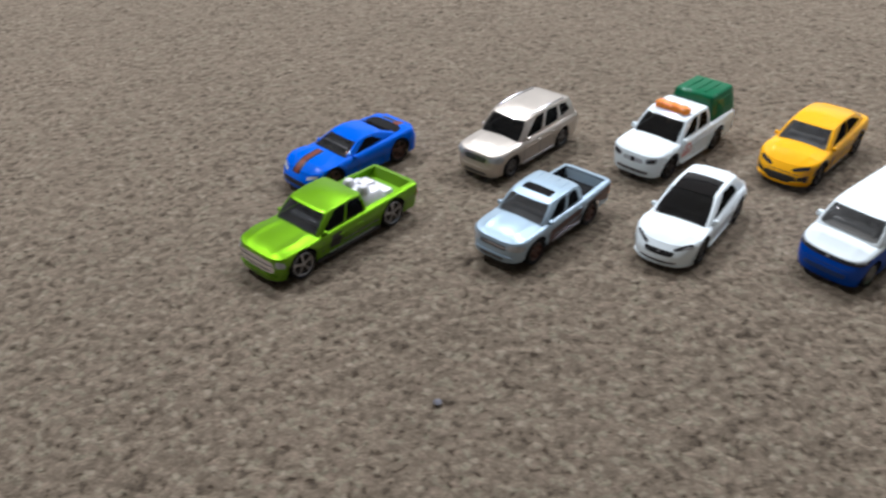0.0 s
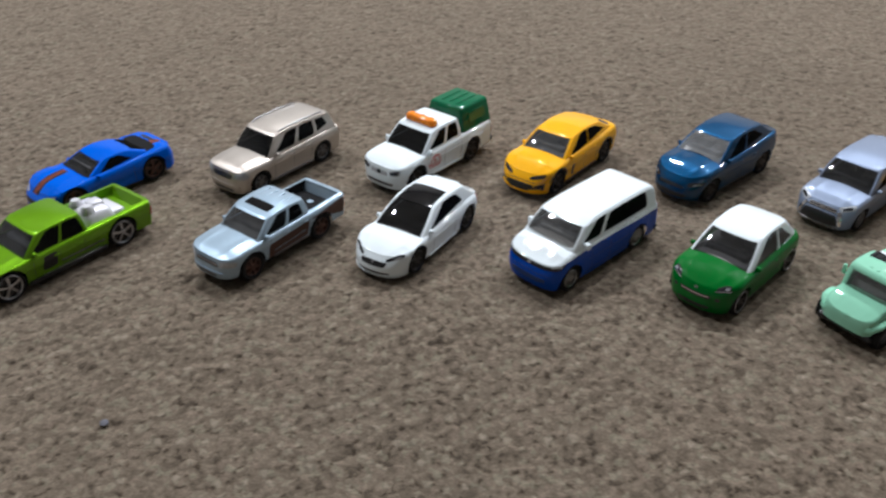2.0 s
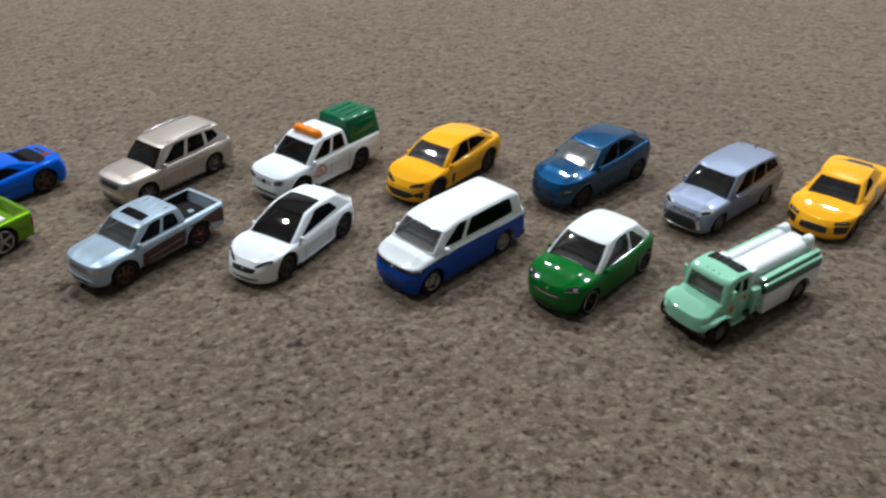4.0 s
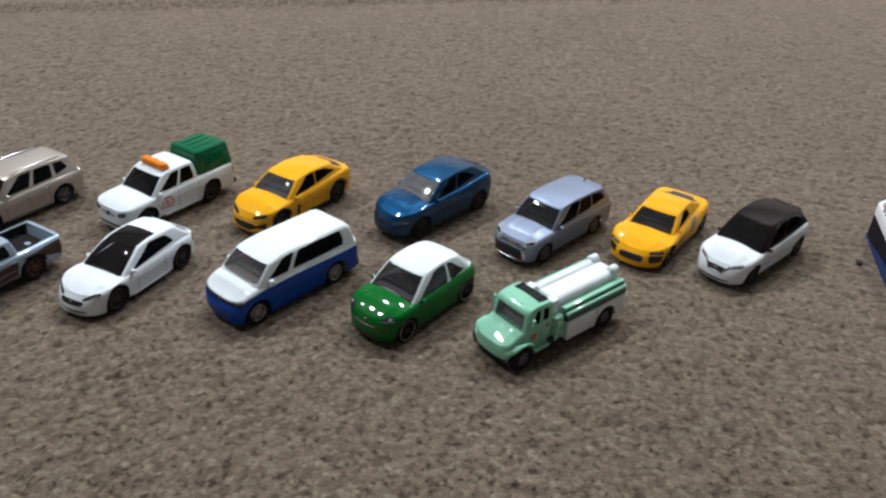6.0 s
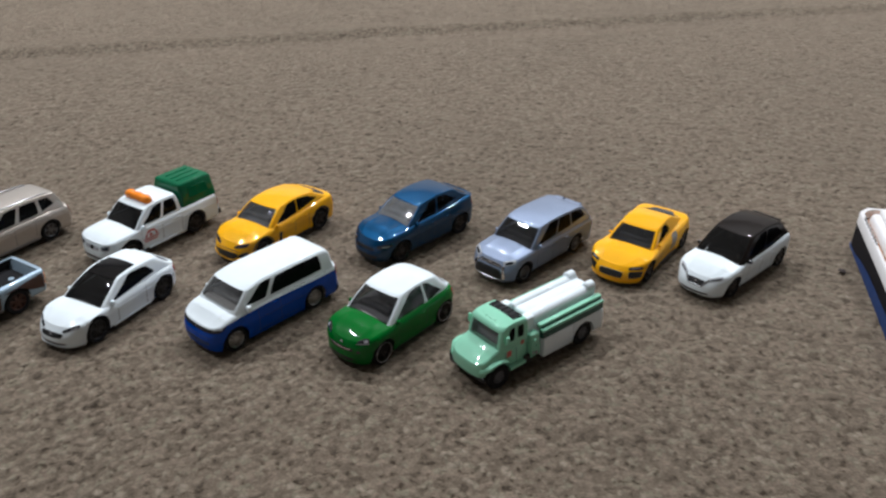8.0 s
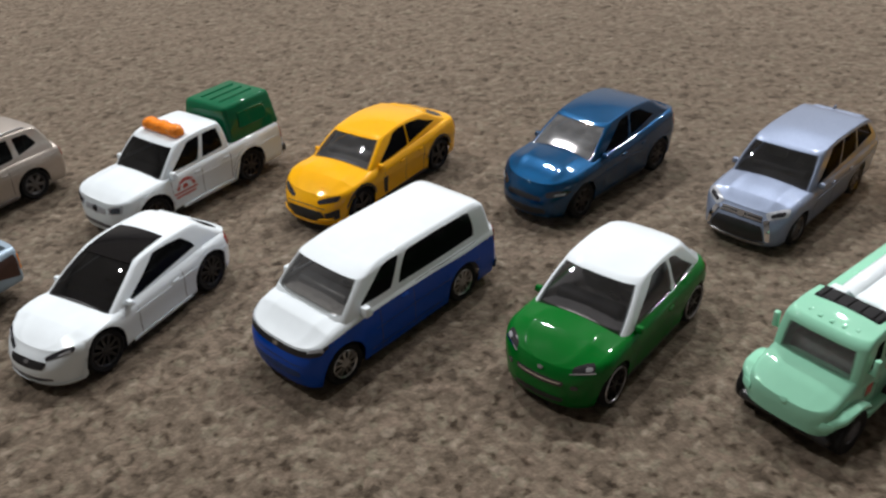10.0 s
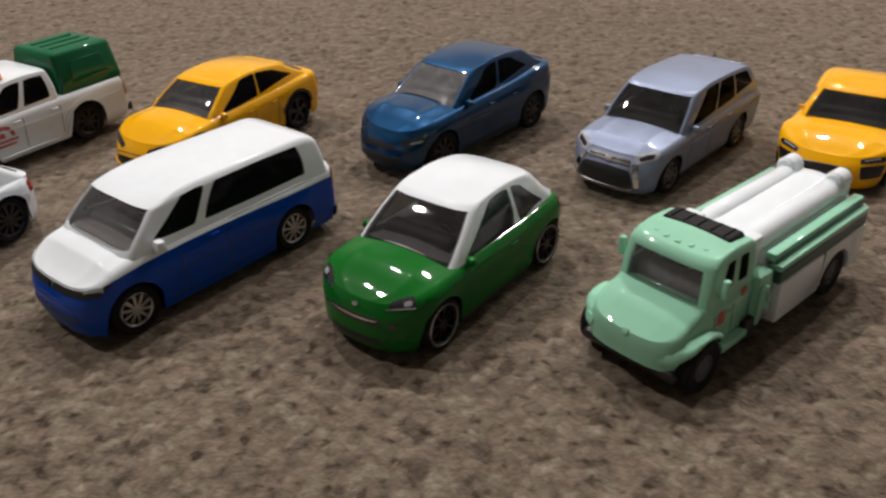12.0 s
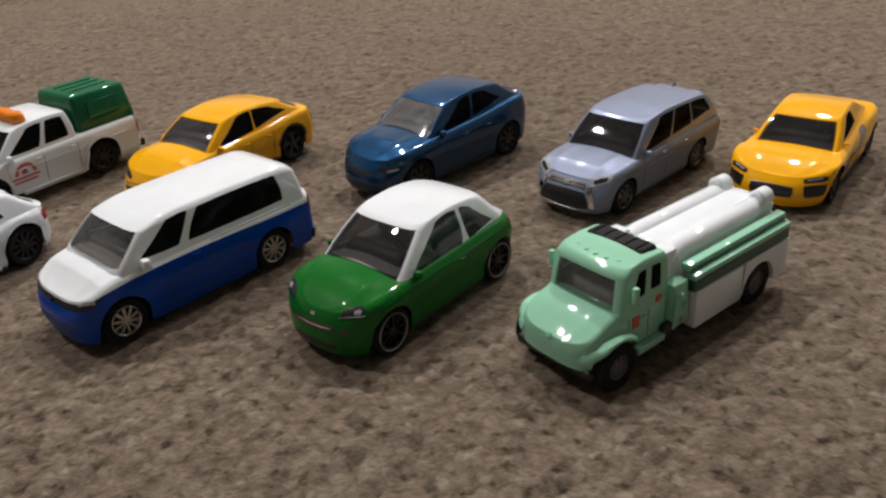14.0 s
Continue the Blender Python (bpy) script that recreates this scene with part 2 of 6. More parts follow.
def add_grid(bm, rows):
    """Quads between rows of equally many points."""
    vs = [[bm.verts.new(p) for p in r] for r in rows]
    for a, b in zip(vs, vs[1:]):
        for i in range(len(a) - 1):
            bm.faces.new((a[i], a[i + 1], b[i + 1], b[i]))
    return vs


def weld(bm, d=0.004):
    bmesh.ops.remove_doubles(bm, verts=bm.verts, dist=d)
    bmesh.ops.dissolve_degenerate(bm, edges=bm.edges, dist=0.001)


def rounded_box(c, size, bevel=0.6, segs=2, top=(1, 1), shift=0.0, bm=None):
    """A box with rounded edges; top: how far the upper face shrinks in x and y; shift: how far it moves in x."""
    b = bmesh.new()
    bmesh.ops.create_cube(b, size=1.0)
    for v in b.verts:
        up = v.co.z > 0
        v.co.x = v.co.x * size[0] * (top[0] if up else 1) + (shift if up else 0)
        v.co.y *= size[1] * (top[1] if up else 1)
        v.co.z *= size[2]
        v.co += Vector(c)
    if bevel:
        bmesh.ops.bevel(b, geom=list(b.edges), offset=bevel, segments=segs, profile=0.5, affect="EDGES")
    if bm is None:
        return b
    me = bpy.data.meshes.new("joined")
    b.to_mesh(me)
    b.free()
    bm.from_mesh(me)
    bpy.data.meshes.remove(me)
    return bm


def lathe(profile, n=28, axis="y", bm=None):
    """A turned solid: profile of (radius, along)."""
    bm = bm or bmesh.new()
    rows = []
    for i in range(n + 1):
        a = 2 * math.pi * i / n
        if axis == "y":
            rows.append([(r * math.cos(a), s, r * math.sin(a)) for r, s in profile])
        elif axis == "x":
            rows.append([(s, r * math.cos(a), r * math.sin(a)) for r, s in profile])
        else:
            rows.append([(r * math.cos(a), r * math.sin(a), s) for r, s in profile])
    add_grid(bm, rows)
    weld(bm)
    return bm


def bar(points, radius, n=8):
    """A round bar along points."""
    bm = bmesh.new()
    pts = [Vector(p) for p in points]
    rows = []
    for i, p in enumerate(pts):
        d = (pts[min(i + 1, len(pts) - 1)] - pts[max(i - 1, 0)]).normalized()
        a = d.orthogonal().normalized()
        b = d.cross(a)
        rows.append([p + radius * (math.cos(2 * math.pi * k / n) * a + math.sin(2 * math.pi * k / n) * b) for k in range(n + 1)])
    vs = add_grid(bm, rows)
    bm.faces.new(vs[0][:-1])
    bm.faces.new(list(reversed(vs[-1][:-1])))
    weld(bm)
    return bm


# ---- car surfaces (millimetres; x ahead, y to the car's left, z up; origin between the axles on the floor) ----
def lower_body(c):
    """P(u, s): u 0..1 round the nose from its middle, 1..2 along the side, 2..3 round the tail; s from sill to shoulder."""
    top, side = curve_at(c["top"]), curve_at(c["side"])
    nose, tail = curve_at(c["nose"]), curve_at(c["tail"])
    xf, xr, lf, lr, nf, nr = c["xf"], c["xr"], c["lf"], c["lr"], c["nf"], c["nr"]
    half, z0, zt = c["width"] / 2, c["z0"], c["belt"]
    plan = curve_at(c.get("plan", [(xr, 0.97), (0, 1.0), (xf, 0.95)]))
    split, zline = c.get("split", 0), curve_at(c["zline"]) if "zline" in c else None
    front, rear, rad, zw = c["wb"] / 2, -c["wb"] / 2, c["arch"], c["wheel"]

    def sill(x):
        z = z0
        for xc in (front, rear):
            if abs(x - xc) < rad:
                z = max(z, zw + math.sqrt(rad * rad - (x - xc) ** 2))
        return z

    def P(u, s):
        m = -1 if u < 0 else 1
        u = abs(u)
        if u > 3:
            m, u = -m, 6 - u
        if u <= 1:
            a = u * math.pi / 2
            cx, sy = power(math.cos(a), 2 / nf), power(math.sin(a), 2 / nf)
            x = xf - lf + lf * cx
            e = 1
        elif u <= 2:
            cx, sy, e = 0, 1, 0
            x = (xf - lf) + (xr + lr - xf + lf) * (u - 1)
        else:
            a = (3 - u) * math.pi / 2
            cx, sy = power(math.cos(a), 2 / nr), power(math.sin(a), 2 / nr)
            x = xr + lr - lr * cx
            e = -1
        zb, zh = sill(x), top(x)
        if zline:
            zl = min(max(zline(x), zb + 0.4), zh - 0.4)
            z = zb + (zl - zb) * s / split if s <= split else zl + (zh - zl) * (s - split) / (1 - split)
        else:
            z = zb + (zh - zb) * s
        rel = (z - z0) / (zt - z0)
        if e > 0:
            x += nose(rel) * cx
        elif e < 0:
            x -= tail(rel) * cx
        y = half * sy * plan(x) * side(rel)
        flare = sum(math.exp(-((x - xc) / (rad * 1.25)) ** 2) for xc in (front, rear)) * c.get("flare", 0.3)
        y += flare * sy * (1 - abs(rel - 0.5))
        rr = min(c.get("rr", 2.2), 0.6 * (zh - zb))
        if zh - z < rr:
            q = 1 - (zh - z) / rr
            tuck = rr * (1 - math.sqrt(max(0.0, 1 - q * q)))
            y = max(0.0, y - tuck * sy ** 4)
        return Vector((x, m * y, z))
    return P


def cabin(g):
    """P(u, s) for the greenhouse: u as for the lower body, s from belt to roof."""
    belt, roof = curve_at(g["belt"]), curve_at(g["roof"])
    hk, vk, k = g.get("hk", 0.8), g.get("vk", 0.88), 0.82
    b, t = g["base"], g["toproof"]          # (front x, rear x, width)

    def P(u, s):
        m = -1 if u < 0 else 1
        u = abs(u)
        if u > 3:
            m, u = -m, 6 - u
        if s <= k:
            h, v = s / k * hk, s / k * vk
        else:
            a = (s - k) / (1 - k) * math.pi / 2
            h = hk + (1 - hk) * (0.55 * math.sin(a) + 0.45 * (1 - math.cos(a)))
            v = vk + (1 - vk) * math.sin(a)
        bulge = math.sin(math.pi * min(h, 1))
        xf = b[0] + (t[0] - b[0]) * h + g.get("bulge_front", 0.5) * bulge
        xr = b[1] + (t[1] - b[1]) * h - g.get("bulge_rear", 0.4) * bulge
        half = (b[2] + (t[2] - b[2]) * h) / 2 + g.get("bulge_side", 0.3) * bulge
        lf, lr = g.get("lf", 4.0), g.get("lr", 4.0)
        if u <= 1:
            a = u * math.pi / 2
            n = g.get("nf", 4.0)
            cx, sy = power(math.cos(a), 2 / n), power(math.sin(a), 2 / n)
            x = xf - lf + lf * cx
        elif u <= 2:
            sy = 1
            x = xf - lf + (xr + lr - xf + lf) * (u - 1)
        else:
            a = (3 - u) * math.pi / 2
            n = g.get("nr", 4.0)
            cx, sy = power(math.cos(a), 2 / n), power(math.sin(a), 2 / n)
            x = xr + lr - lr * cx
        taper = 1 - g.get("taper", 0.0) * max(0.0, (b[0] - x) / (b[0] - b[1])) ** 2
        y = half * sy * taper
        zb, zr = belt(x), roof(x)
        z = zb + (zr - zb) * v + (0 if u > 1 else 0)
        return Vector((x, m * y, z))
    return P


def over(P, crown, ramp=11.0, crest=0.0, crest_from=0.0):
    """C(u, t): the surface that closes P's upper edge from side to side, t from -1 to 1; crest: two folds along the bonnet."""
    x0, x1 = P(0.0, 1.0).x, P(3.0, 1.0).x

    def ease(d, r=ramp):
        d = min(max(d / r, 0.0), 1.0)
        return d * (2 - d)

    def C(u, t):
        p = P(abs(u), 1.0)
        fold = crest * math.exp(-((abs(t) - 0.66) / 0.13) ** 2) * ease(p.x - crest_from, 5.0)
        return Vector((p.x, p.y * t, p.z + (crown * (1 - t * t) + fold) * ease(x0 - p.x) * ease(p.x - x1)))
    return C


def shell(P, us, ss, C=None, hollow=None, rail=0.888):
    """The skin of P over both sides, with its top closed by C; hollow(x, t): the depth of a bed or well."""
    bm = bmesh.new()
    for m in (1, -1):
        add_grid(bm, [[P(m * u if u else 0.0, s) if m > 0 or u else P(0.0, s) for s in ss] for u in us])
    if C:
        half = [0.1, 0.2, 0.32, 0.45, 0.55, 0.62, 0.68, 0.75, rail - 0.003, rail + 0.003, 0.94, 0.975, 1]
        ts = [-t for t in reversed(half)] + [0.0] + half
        rows = []
        for u in us:
            row = []
            for t in ts:
                p = C(u, t)
                if hollow:
                    p.z -= hollow(p.x, t)
                row.append(p)
            rows.append(row)
        add_grid(bm, rows)
    weld(bm)
    return bm


def field(quad, corner):
    """f(p, q): a four-cornered field with rounded corners over p and q from -1 to 1."""
    (a0, b0), (a1, b1), (a2, b2), (a3, b3) = quad

    def f(p, q):
        p, q = p * math.sqrt(1 - corner * q * q / 2), q * math.sqrt(1 - corner * p * p / 2)
        p, q = (p + 1) / 2, (q + 1) / 2
        return ((a0 * (1 - p) + a1 * p) * (1 - q) + (a3 * (1 - p) + a2 * p) * q,
                (b0 * (1 - p) + b1 * p) * (1 - q) + (b3 * (1 - p) + b2 * p) * q)
    return f


def ring_of(quad, corner, n=28):
    f = field(quad, corner)
    e = [2 * i / n - 1 for i in range(n)]
    return [f(a, -1) for a in e] + [f(1, a) for a in e] + [f(-a, 1) for a in e] + [f(-1, -a) for a in e]


def within(ring, u, s):
    """Is (u, s) inside the ring?"""
    hit = False
    for (ax, ay), (bx, by) in zip(ring, ring[1:] + ring[:1]):
        if (ay > s) != (by > s) and u < ax + (bx - ax) * (s - ay) / (by - ay):
            hit = not hit
    return hit


def open_cabin(G, R, quads, corners):
    """The cabin's skin with an opening for each window and a rim round each opening."""
    ahead = sorted(set(FRONT_U + [(a + b) / 2 for a, b in zip(FRONT_U, FRONT_U[1:])] + [(3 * a + b) / 4 for a, b in zip(FRONT_U[:7], FRONT_U[1:8])]))
    half = ahead + [1 + i / 76 for i in range(1, 76)] + [2.0] + [3 - u for u in reversed(ahead[:-1])]
    us = [-u for u in reversed(half[1:])] + half
    ss = [-0.08] + [0.82 * i / 22 for i in range(23)] + [0.85, 0.88, 0.91, 0.94, 0.97, 1.0]
    rings = [ring_of(q, k) for q, k in zip(quads, corners)]
    boxes = [(min(p[0] for p in r), max(p[0] for p in r), min(p[1] for p in r), max(p[1] for p in r)) for r in rings]

    def window_at(u, s):
        for r, (u0, u1, s0, s1) in zip(range(len(rings)), boxes):
            for v in (u, u + 6):
                if u0 < v < u1 and s0 < s < s1 and within(rings[r], v, s):
                    return r
        return -1
    cut = [[window_at((us[i] + us[i + 1]) / 2, (ss[j] + ss[j + 1]) / 2) for j in range(len(ss) - 1)] for i in range(len(us) - 1)]
    rim3 = [[G(u, s) for u, s in r] for r in rings]
    at = [[G(u, s) for s in ss] for u in us]
    n, k = len(us) - 1, len(ss) - 1
    for i in range(n + 1):
        for j in range(k + 1):
            near = [cut[a][b] for a in (i - 1, i) for b in (j - 1, j) if 0 <= a < n and 0 <= b < k]
            open_ones = [w for w in near if w >= 0]
            if open_ones and len(open_ones) < len(near):
                p = at[i][j]
                at[i][j] = min(rim3[open_ones[0]], key=lambda r: (r - p).length_squared)
    bm = bmesh.new()
    vs = [[bm.verts.new(p) for p in row] for row in at]

    def rim(a, b):
        low = [bm.verts.new(v.co + (Vector((v.co.x * 0.9, 0, v.co.z - 3)) - v.co).normalized() * 0.7) for v in (a, b)]
        if (a.co - b.co).length > 1e-5:
            bm.faces.new((a, b, low[1], low[0]))
    for i in range(n):
        for j in range(k):
            if cut[i][j] < 0:
                q = (vs[i][j], vs[i + 1][j], vs[i + 1][j + 1], vs[i][j + 1])
                bm.faces.new(q)
                if i and cut[i - 1][j] >= 0:
                    rim(vs[i][j], vs[i][j + 1])
                if i < n - 1 and cut[i + 1][j] >= 0:
                    rim(vs[i + 1][j], vs[i + 1][j + 1])
                if j and cut[i][j - 1] >= 0:
                    rim(vs[i][j], vs[i + 1][j])
                if j < k - 1 and cut[i][j + 1] >= 0:
                    rim(vs[i][j + 1], vs[i + 1][j + 1])
    ts = [-1, -0.96, -0.9, -0.8, -0.65, -0.45, -0.2, 0.0, 0.2, 0.45, 0.65, 0.8, 0.9, 0.96, 1]
    add_grid(bm, [[R(u, t) for t in ts] for u in half])
    loose = [v for v in bm.verts if not v.link_faces]
    bmesh.ops.delete(bm, geom=loose, context="VERTS")
    weld(bm)
    return bm


def wider(quad, k=1.05):
    """The same field a little larger, so that the pane reaches under its frame."""
    cu, cs = sum(p[0] for p in quad) / 4, sum(p[1] for p in quad) / 4
    return [(cu + (u - cu) * k, cs + (s - cs) * k) for u, s in quad]


def cabin_fittings(car, G, K, g):
    """Floor tray, dashboard, steering wheel and seats behind the windows."""
    mat = g.get("trim", TRIM)
    roof = curve_at(g["roof"])
    x0, x1, wide = g["base"]
    t0, t1, _ = g["toproof"]

    def ground(x, y):
        hit = K.ray_cast(Vector((x, y, 60)), Vector((0, 0, -1)))[0]
        return (hit.z if hit else 12.0) + 0.25
    rows = []
    for i in range(25):
        u = 3 * i / 24
        p = G(u, 0.1)
        x = p.x * 0.95
        rows.append([(x, p.y * 0.95 * t, ground(x, p.y * 0.95 * t)) for t in (-1, -0.9, -0.7, -0.4, 0, 0.4, 0.7, 0.9, 1)])
    bm = bmesh.new()
    add_grid(bm, rows)
    weld(bm)
    tray = part("interior", bm, mat, car, "moulded cabin interior seen through the windows")
    zf = ground(x0 - 7, 0)
    part("dashboard", rounded_box((x0 - 8.2, 0, zf + 0.3), (4.6, wide * 0.7, 2.4), 0.8, 2, top=(0.8, 0.95), shift=-0.4), g.get("dash", TRIM), tray)
    wheel = lathe([(1.5, 0.3), (1.85, 0.0), (1.5, -0.3), (1.25, 0.0), (1.5, 0.3)], 18, "x")
    part("steering_wheel", wheel, BLACK, tray, at=pose((x0 - 11.2) * MM, wide * 0.19 * MM, (zf + 2.0) * MM, 0, 25, 0))
    places = [t0 - 5.0]
    while places[-1] - 12.5 > t1 - 1.0:
        places.append(places[-1] - 12.5)
    for x in places:
        base, top = ground(x, 0) - 0.2, roof(x) - 1.7
        for y in (-1, 1):
            part("seat_back", rounded_box((x, y * wide * 0.2, (base + top - 1.6) / 2), (2.6, wide * 0.26, top - 1.6 - base), 0.8, 2, top=(0.75, 0.85), shift=-1.4), mat, tray)
            part("headrest", rounded_box((x - 1.5, y * wide * 0.2, top - 0.9), (1.6, wide * 0.13, 1.9), 0.5, 2), mat, tray)


def patch(S, quad, off=0.12, nu=12, ns=8, corner=0.35, sink=0.25):
    """A thin moulded plate that follows S over a four-cornered field, with rounded corners."""
    f = field(quad, corner)

    def at(i, j):
        u, s = f(2 * i / nu - 1, 2 * j / ns - 1)
        c = S(u, s)
        e = 0.01
        n = (S(u + e, s) - S(u - e, s)).cross(S(u, min(s + e, 1.0)) - S(u, s - e))
        n = n.normalized() if n.length > 1e-9 else Vector((0, 0, 1))
        return c, n
    grid = [[at(i, j) for j in range(ns + 1)] for i in range(nu + 1)]
    cen = Vector((0, 0, 8))
    mid, nm = grid[nu // 2][ns // 2]
    sign = 1 if nm.dot(mid - cen) > 0 else -1
    bm = bmesh.new()
    vs = add_grid(bm, [[c + sign * n * off for c, n in r] for r in grid])
    loop = [(i, 0) for i in range(nu)] + [(nu, j) for j in range(ns)] + [(i, ns) for i in range(nu, 0, -1)] + [(0, j) for j in range(ns, 0, -1)]
    low = {}
    for i, j in loop:
        c, n = grid[i][j]
        low[i, j] = bm.verts.new(c - sign * n * sink)
    for a, b in zip(loop, loop[1:] + loop[:1]):
        bm.faces.new((vs[a[0]][a[1]], vs[b[0]][b[1]], low[b], low[a]))
    return bm


def skin_of(bm):
    """A copy of a bmesh to lay plates on."""
    return BVHTree.FromBMesh(bm)


def plate(skin, corners, off=0.12, nu=10, ns=6, corner=0.3, bow=0.0, sink=0.25):
    """A thin plate laid on a skin over four corners (x, y, z): lower two, then upper two; bow: how far its middle sags."""
    p0, p1, p2, p3 = [Vector(p) for p in corners]
    grid = []
    for i in range(nu + 1):
        row = []
        for j in range(ns + 1):
            p, q = 2 * i / nu - 1, 2 * j / ns - 1
            p, q = p * math.sqrt(1 - corner * q * q / 2), q * math.sqrt(1 - corner * p * p / 2)
            sag = bow * (1 - p * p)
            p, q = (p + 1) / 2, (q + 1) / 2
            v = (p0 * (1 - p) + p1 * p) * (1 - q) + (p3 * (1 - p) + p2 * p) * q
            at, n, _, _ = skin.find_nearest(v - Vector((0, 0, sag)))
            if n.dot(at - Vector((at.x * 0.6, 0, 6))) < 0:
                n = -n
            row.append((at, n))
        grid.append(row)
    bm = bmesh.new()
    vs = add_grid(bm, [[a + n * off for a, n in r] for r in grid])
    loop = [(i, 0) for i in range(nu)] + [(nu, j) for j in range(ns)] + [(i, ns) for i in range(nu, 0, -1)] + [(0, j) for j in range(ns, 0, -1)]
    low = {}
    for i, j in loop:
        a, n = grid[i][j]
        low[i, j] = bm.verts.new(a - n * sink)
    for a, d in zip(loop, loop[1:] + loop[:1]):
        bm.faces.new((vs[a[0]][a[1]], vs[d[0]][d[1]], low[d], low[a]))
    return bm


def pair(car, name, skin, corners, mat, label="", **k):
    """The same plate on the left and on the right."""
    for m in (1, -1):
        part(name, plate(skin, [(x, m * y, z) for x, y, z in corners], **k), mat, car, label)


def front(car, name, skin, x, half, z, mat, label="", top=None, **k):
    """A plate across the nose: half width below and above, heights z."""
    top = half if top is None else top
    part(name, plate(skin, [(x, -half, z[0]), (x, half, z[0]), (x, top, z[1]), (x, -top, z[1])], nu=18, **k), mat, car, label)


def seams(car, skin, half, xs, z, mat, handles=(), paint=None):
    """Door gaps as thin lines, and moulded door handles."""
    for m in (1, -1):
        for x in xs:
            part("door_gap", plate(skin, [(x + 0.1, m * half, z[0]), (x - 0.1, m * half, z[0]), (x - 0.1, m * half, z[1]), (x + 0.1, m * half, z[1])], off=0.025, nu=1, ns=8, corner=0.0), mat, car)
        for x in handles:
            q, _, _, _ = skin.find_nearest(Vector((x, m * half, z[1] - 2.2)))
            part("door_handle", rounded_box(q, (2.6, 0.7, 0.7), 0.25, 2), paint, car)


FRONT_U = [0, 0.12, 0.24, 0.36, 0.46, 0.56, 0.66, 0.75, 0.83, 0.9, 0.95, 0.98, 1.0]
REAR_U = [2.0] + [3 - u for u in reversed(FRONT_U[:-1])]
LEVELS = [0, 0.05, 0.12, 0.2, 0.3, 0.4, 0.5, 0.6, 0.68, 0.74, 0.79, 0.84, 0.88, 0.915, 0.945, 0.97, 0.985, 0.995, 1.0]


def side_us(c, extra=()):
    a, b = c["xf"] - c["lf"], c["xr"] + c["lr"]
    xs = [a + (b - a) * i / 26 for i in range(1, 26)]
    for xc in (c["wb"] / 2, -c["wb"] / 2):
        xs = [x for x in xs if abs(x - xc) > c["arch"] + 0.4]
        xs += [xc + c["arch"] * math.cos(math.pi * k / 14) for k in range(15)] + [xc + c["arch"] + 0.02, xc - c["arch"] - 0.02]
    xs += list(extra)
    xs = sorted({round(x, 4) for x in xs if b < x < a}, reverse=True)
    return FRONT_U + [1 + (x - a) / (b - a) for x in xs] + REAR_U


# ---- wheels ----
def spoke_rim(r, n, style, face):
    """A rim with n spokes, a lip and a hub; the outer face lies at y = face."""
    bm = bmesh.new()
    lathe([(r * 0.86, face - 1.4), (r * 0.97, face - 0.9), (r * 1.0, face - 0.15), (r * 0.95, face + 0.05), (r * 0.87, face - 0.2), (r * 0.84, face - 1.0), (r * 0.86, face - 1.4)], 28, "y", bm)
    lathe([(0.001, face + 0.0), (r * 0.16, face - 0.02), (r * 0.22, face - 0.25), (r * 0.24, face - 0.9)], 16, "y", bm)
    for k in range(n):
        a = 2 * math.pi * k / n + 0.3
        w0, w1 = style
        ca, sa = math.cos(a), math.sin(a)
        pts = []
        for rr, w, y in ((r * 0.15, w0, face - 0.12), (r * 0.9, w1, face - 0.3)):
            for sgn in (-1, 1):
                for d in (0, -0.7):
                    pts.append(Vector((rr * ca - sgn * w * sa, y + d, rr * sa + sgn * w * ca)))
        v = [bm.verts.new(p) for p in pts]
        for q in ((0, 2, 6, 4), (0, 4, 5, 1), (2, 3, 7, 6)):
            bm.faces.new([v[i] for i in q])
    return bm


def wheels(car, c):
    r, w, half = c["wheel"], c.get("tyre", 4.2), c["width"] / 2 - c.get("inset", 0.4)
    n, style, rim_mat = c.get("spokes", 5), c.get("spoke", (0.5, 0.9)), c.get("rim", RIM)
    rr = r * c.get("rim_size", 0.68)
    made = None
    for xc in (c["wb"] / 2, -c["wb"] / 2):
        for m in (1, -1):
            at = pose(xc * MM, m * half * MM, r * MM, 0, 0, 0 if m > 0 else 180)
            if made is None:
                hub = part("wheel", lathe([(0.001, -1.6), (rr * 0.97, -1.5), (rr * 0.97, -w + 0.4), (0.001, -w + 0.3)], 24), BLACK, car, "small die-cast toy car wheel", at=at)
                tyre = part("tyre", lathe([(rr * 0.96, -1.2), (rr * 1.02, -0.25), (r * 0.9, 0.0), (r * 0.975, -0.35), (r, -0.9), (r, -w + 0.7), (r * 0.95, -w + 0.15), (rr, -w)], 30), RUBBER, hub)
                rim = part("rim", spoke_rim(rr, n, style, -0.2), rim_mat, hub, c.get("rim_label", ""))
                lip = None
                if "lip" in c:
                    lip = part("rim_lip", lathe([(rr * 0.93, -0.5), (rr * 0.95, 0.0), (rr * 1.0, 0.08), (rr * 1.03, -0.2), (rr * 1.0, -0.6)], 32), c["lip"], hub, "bright ring round the rim")
                made = (hub, tyre, rim) + ((lip,) if lip else ())
            else:
                hub = made[0].copy()
                scene.collection.objects.link(hub)
                hub.parent, hub.matrix_basis = car, at
                for o in made[1:]:
                    k = o.copy()
                    scene.collection.objects.link(k)
                    k.parent = hub


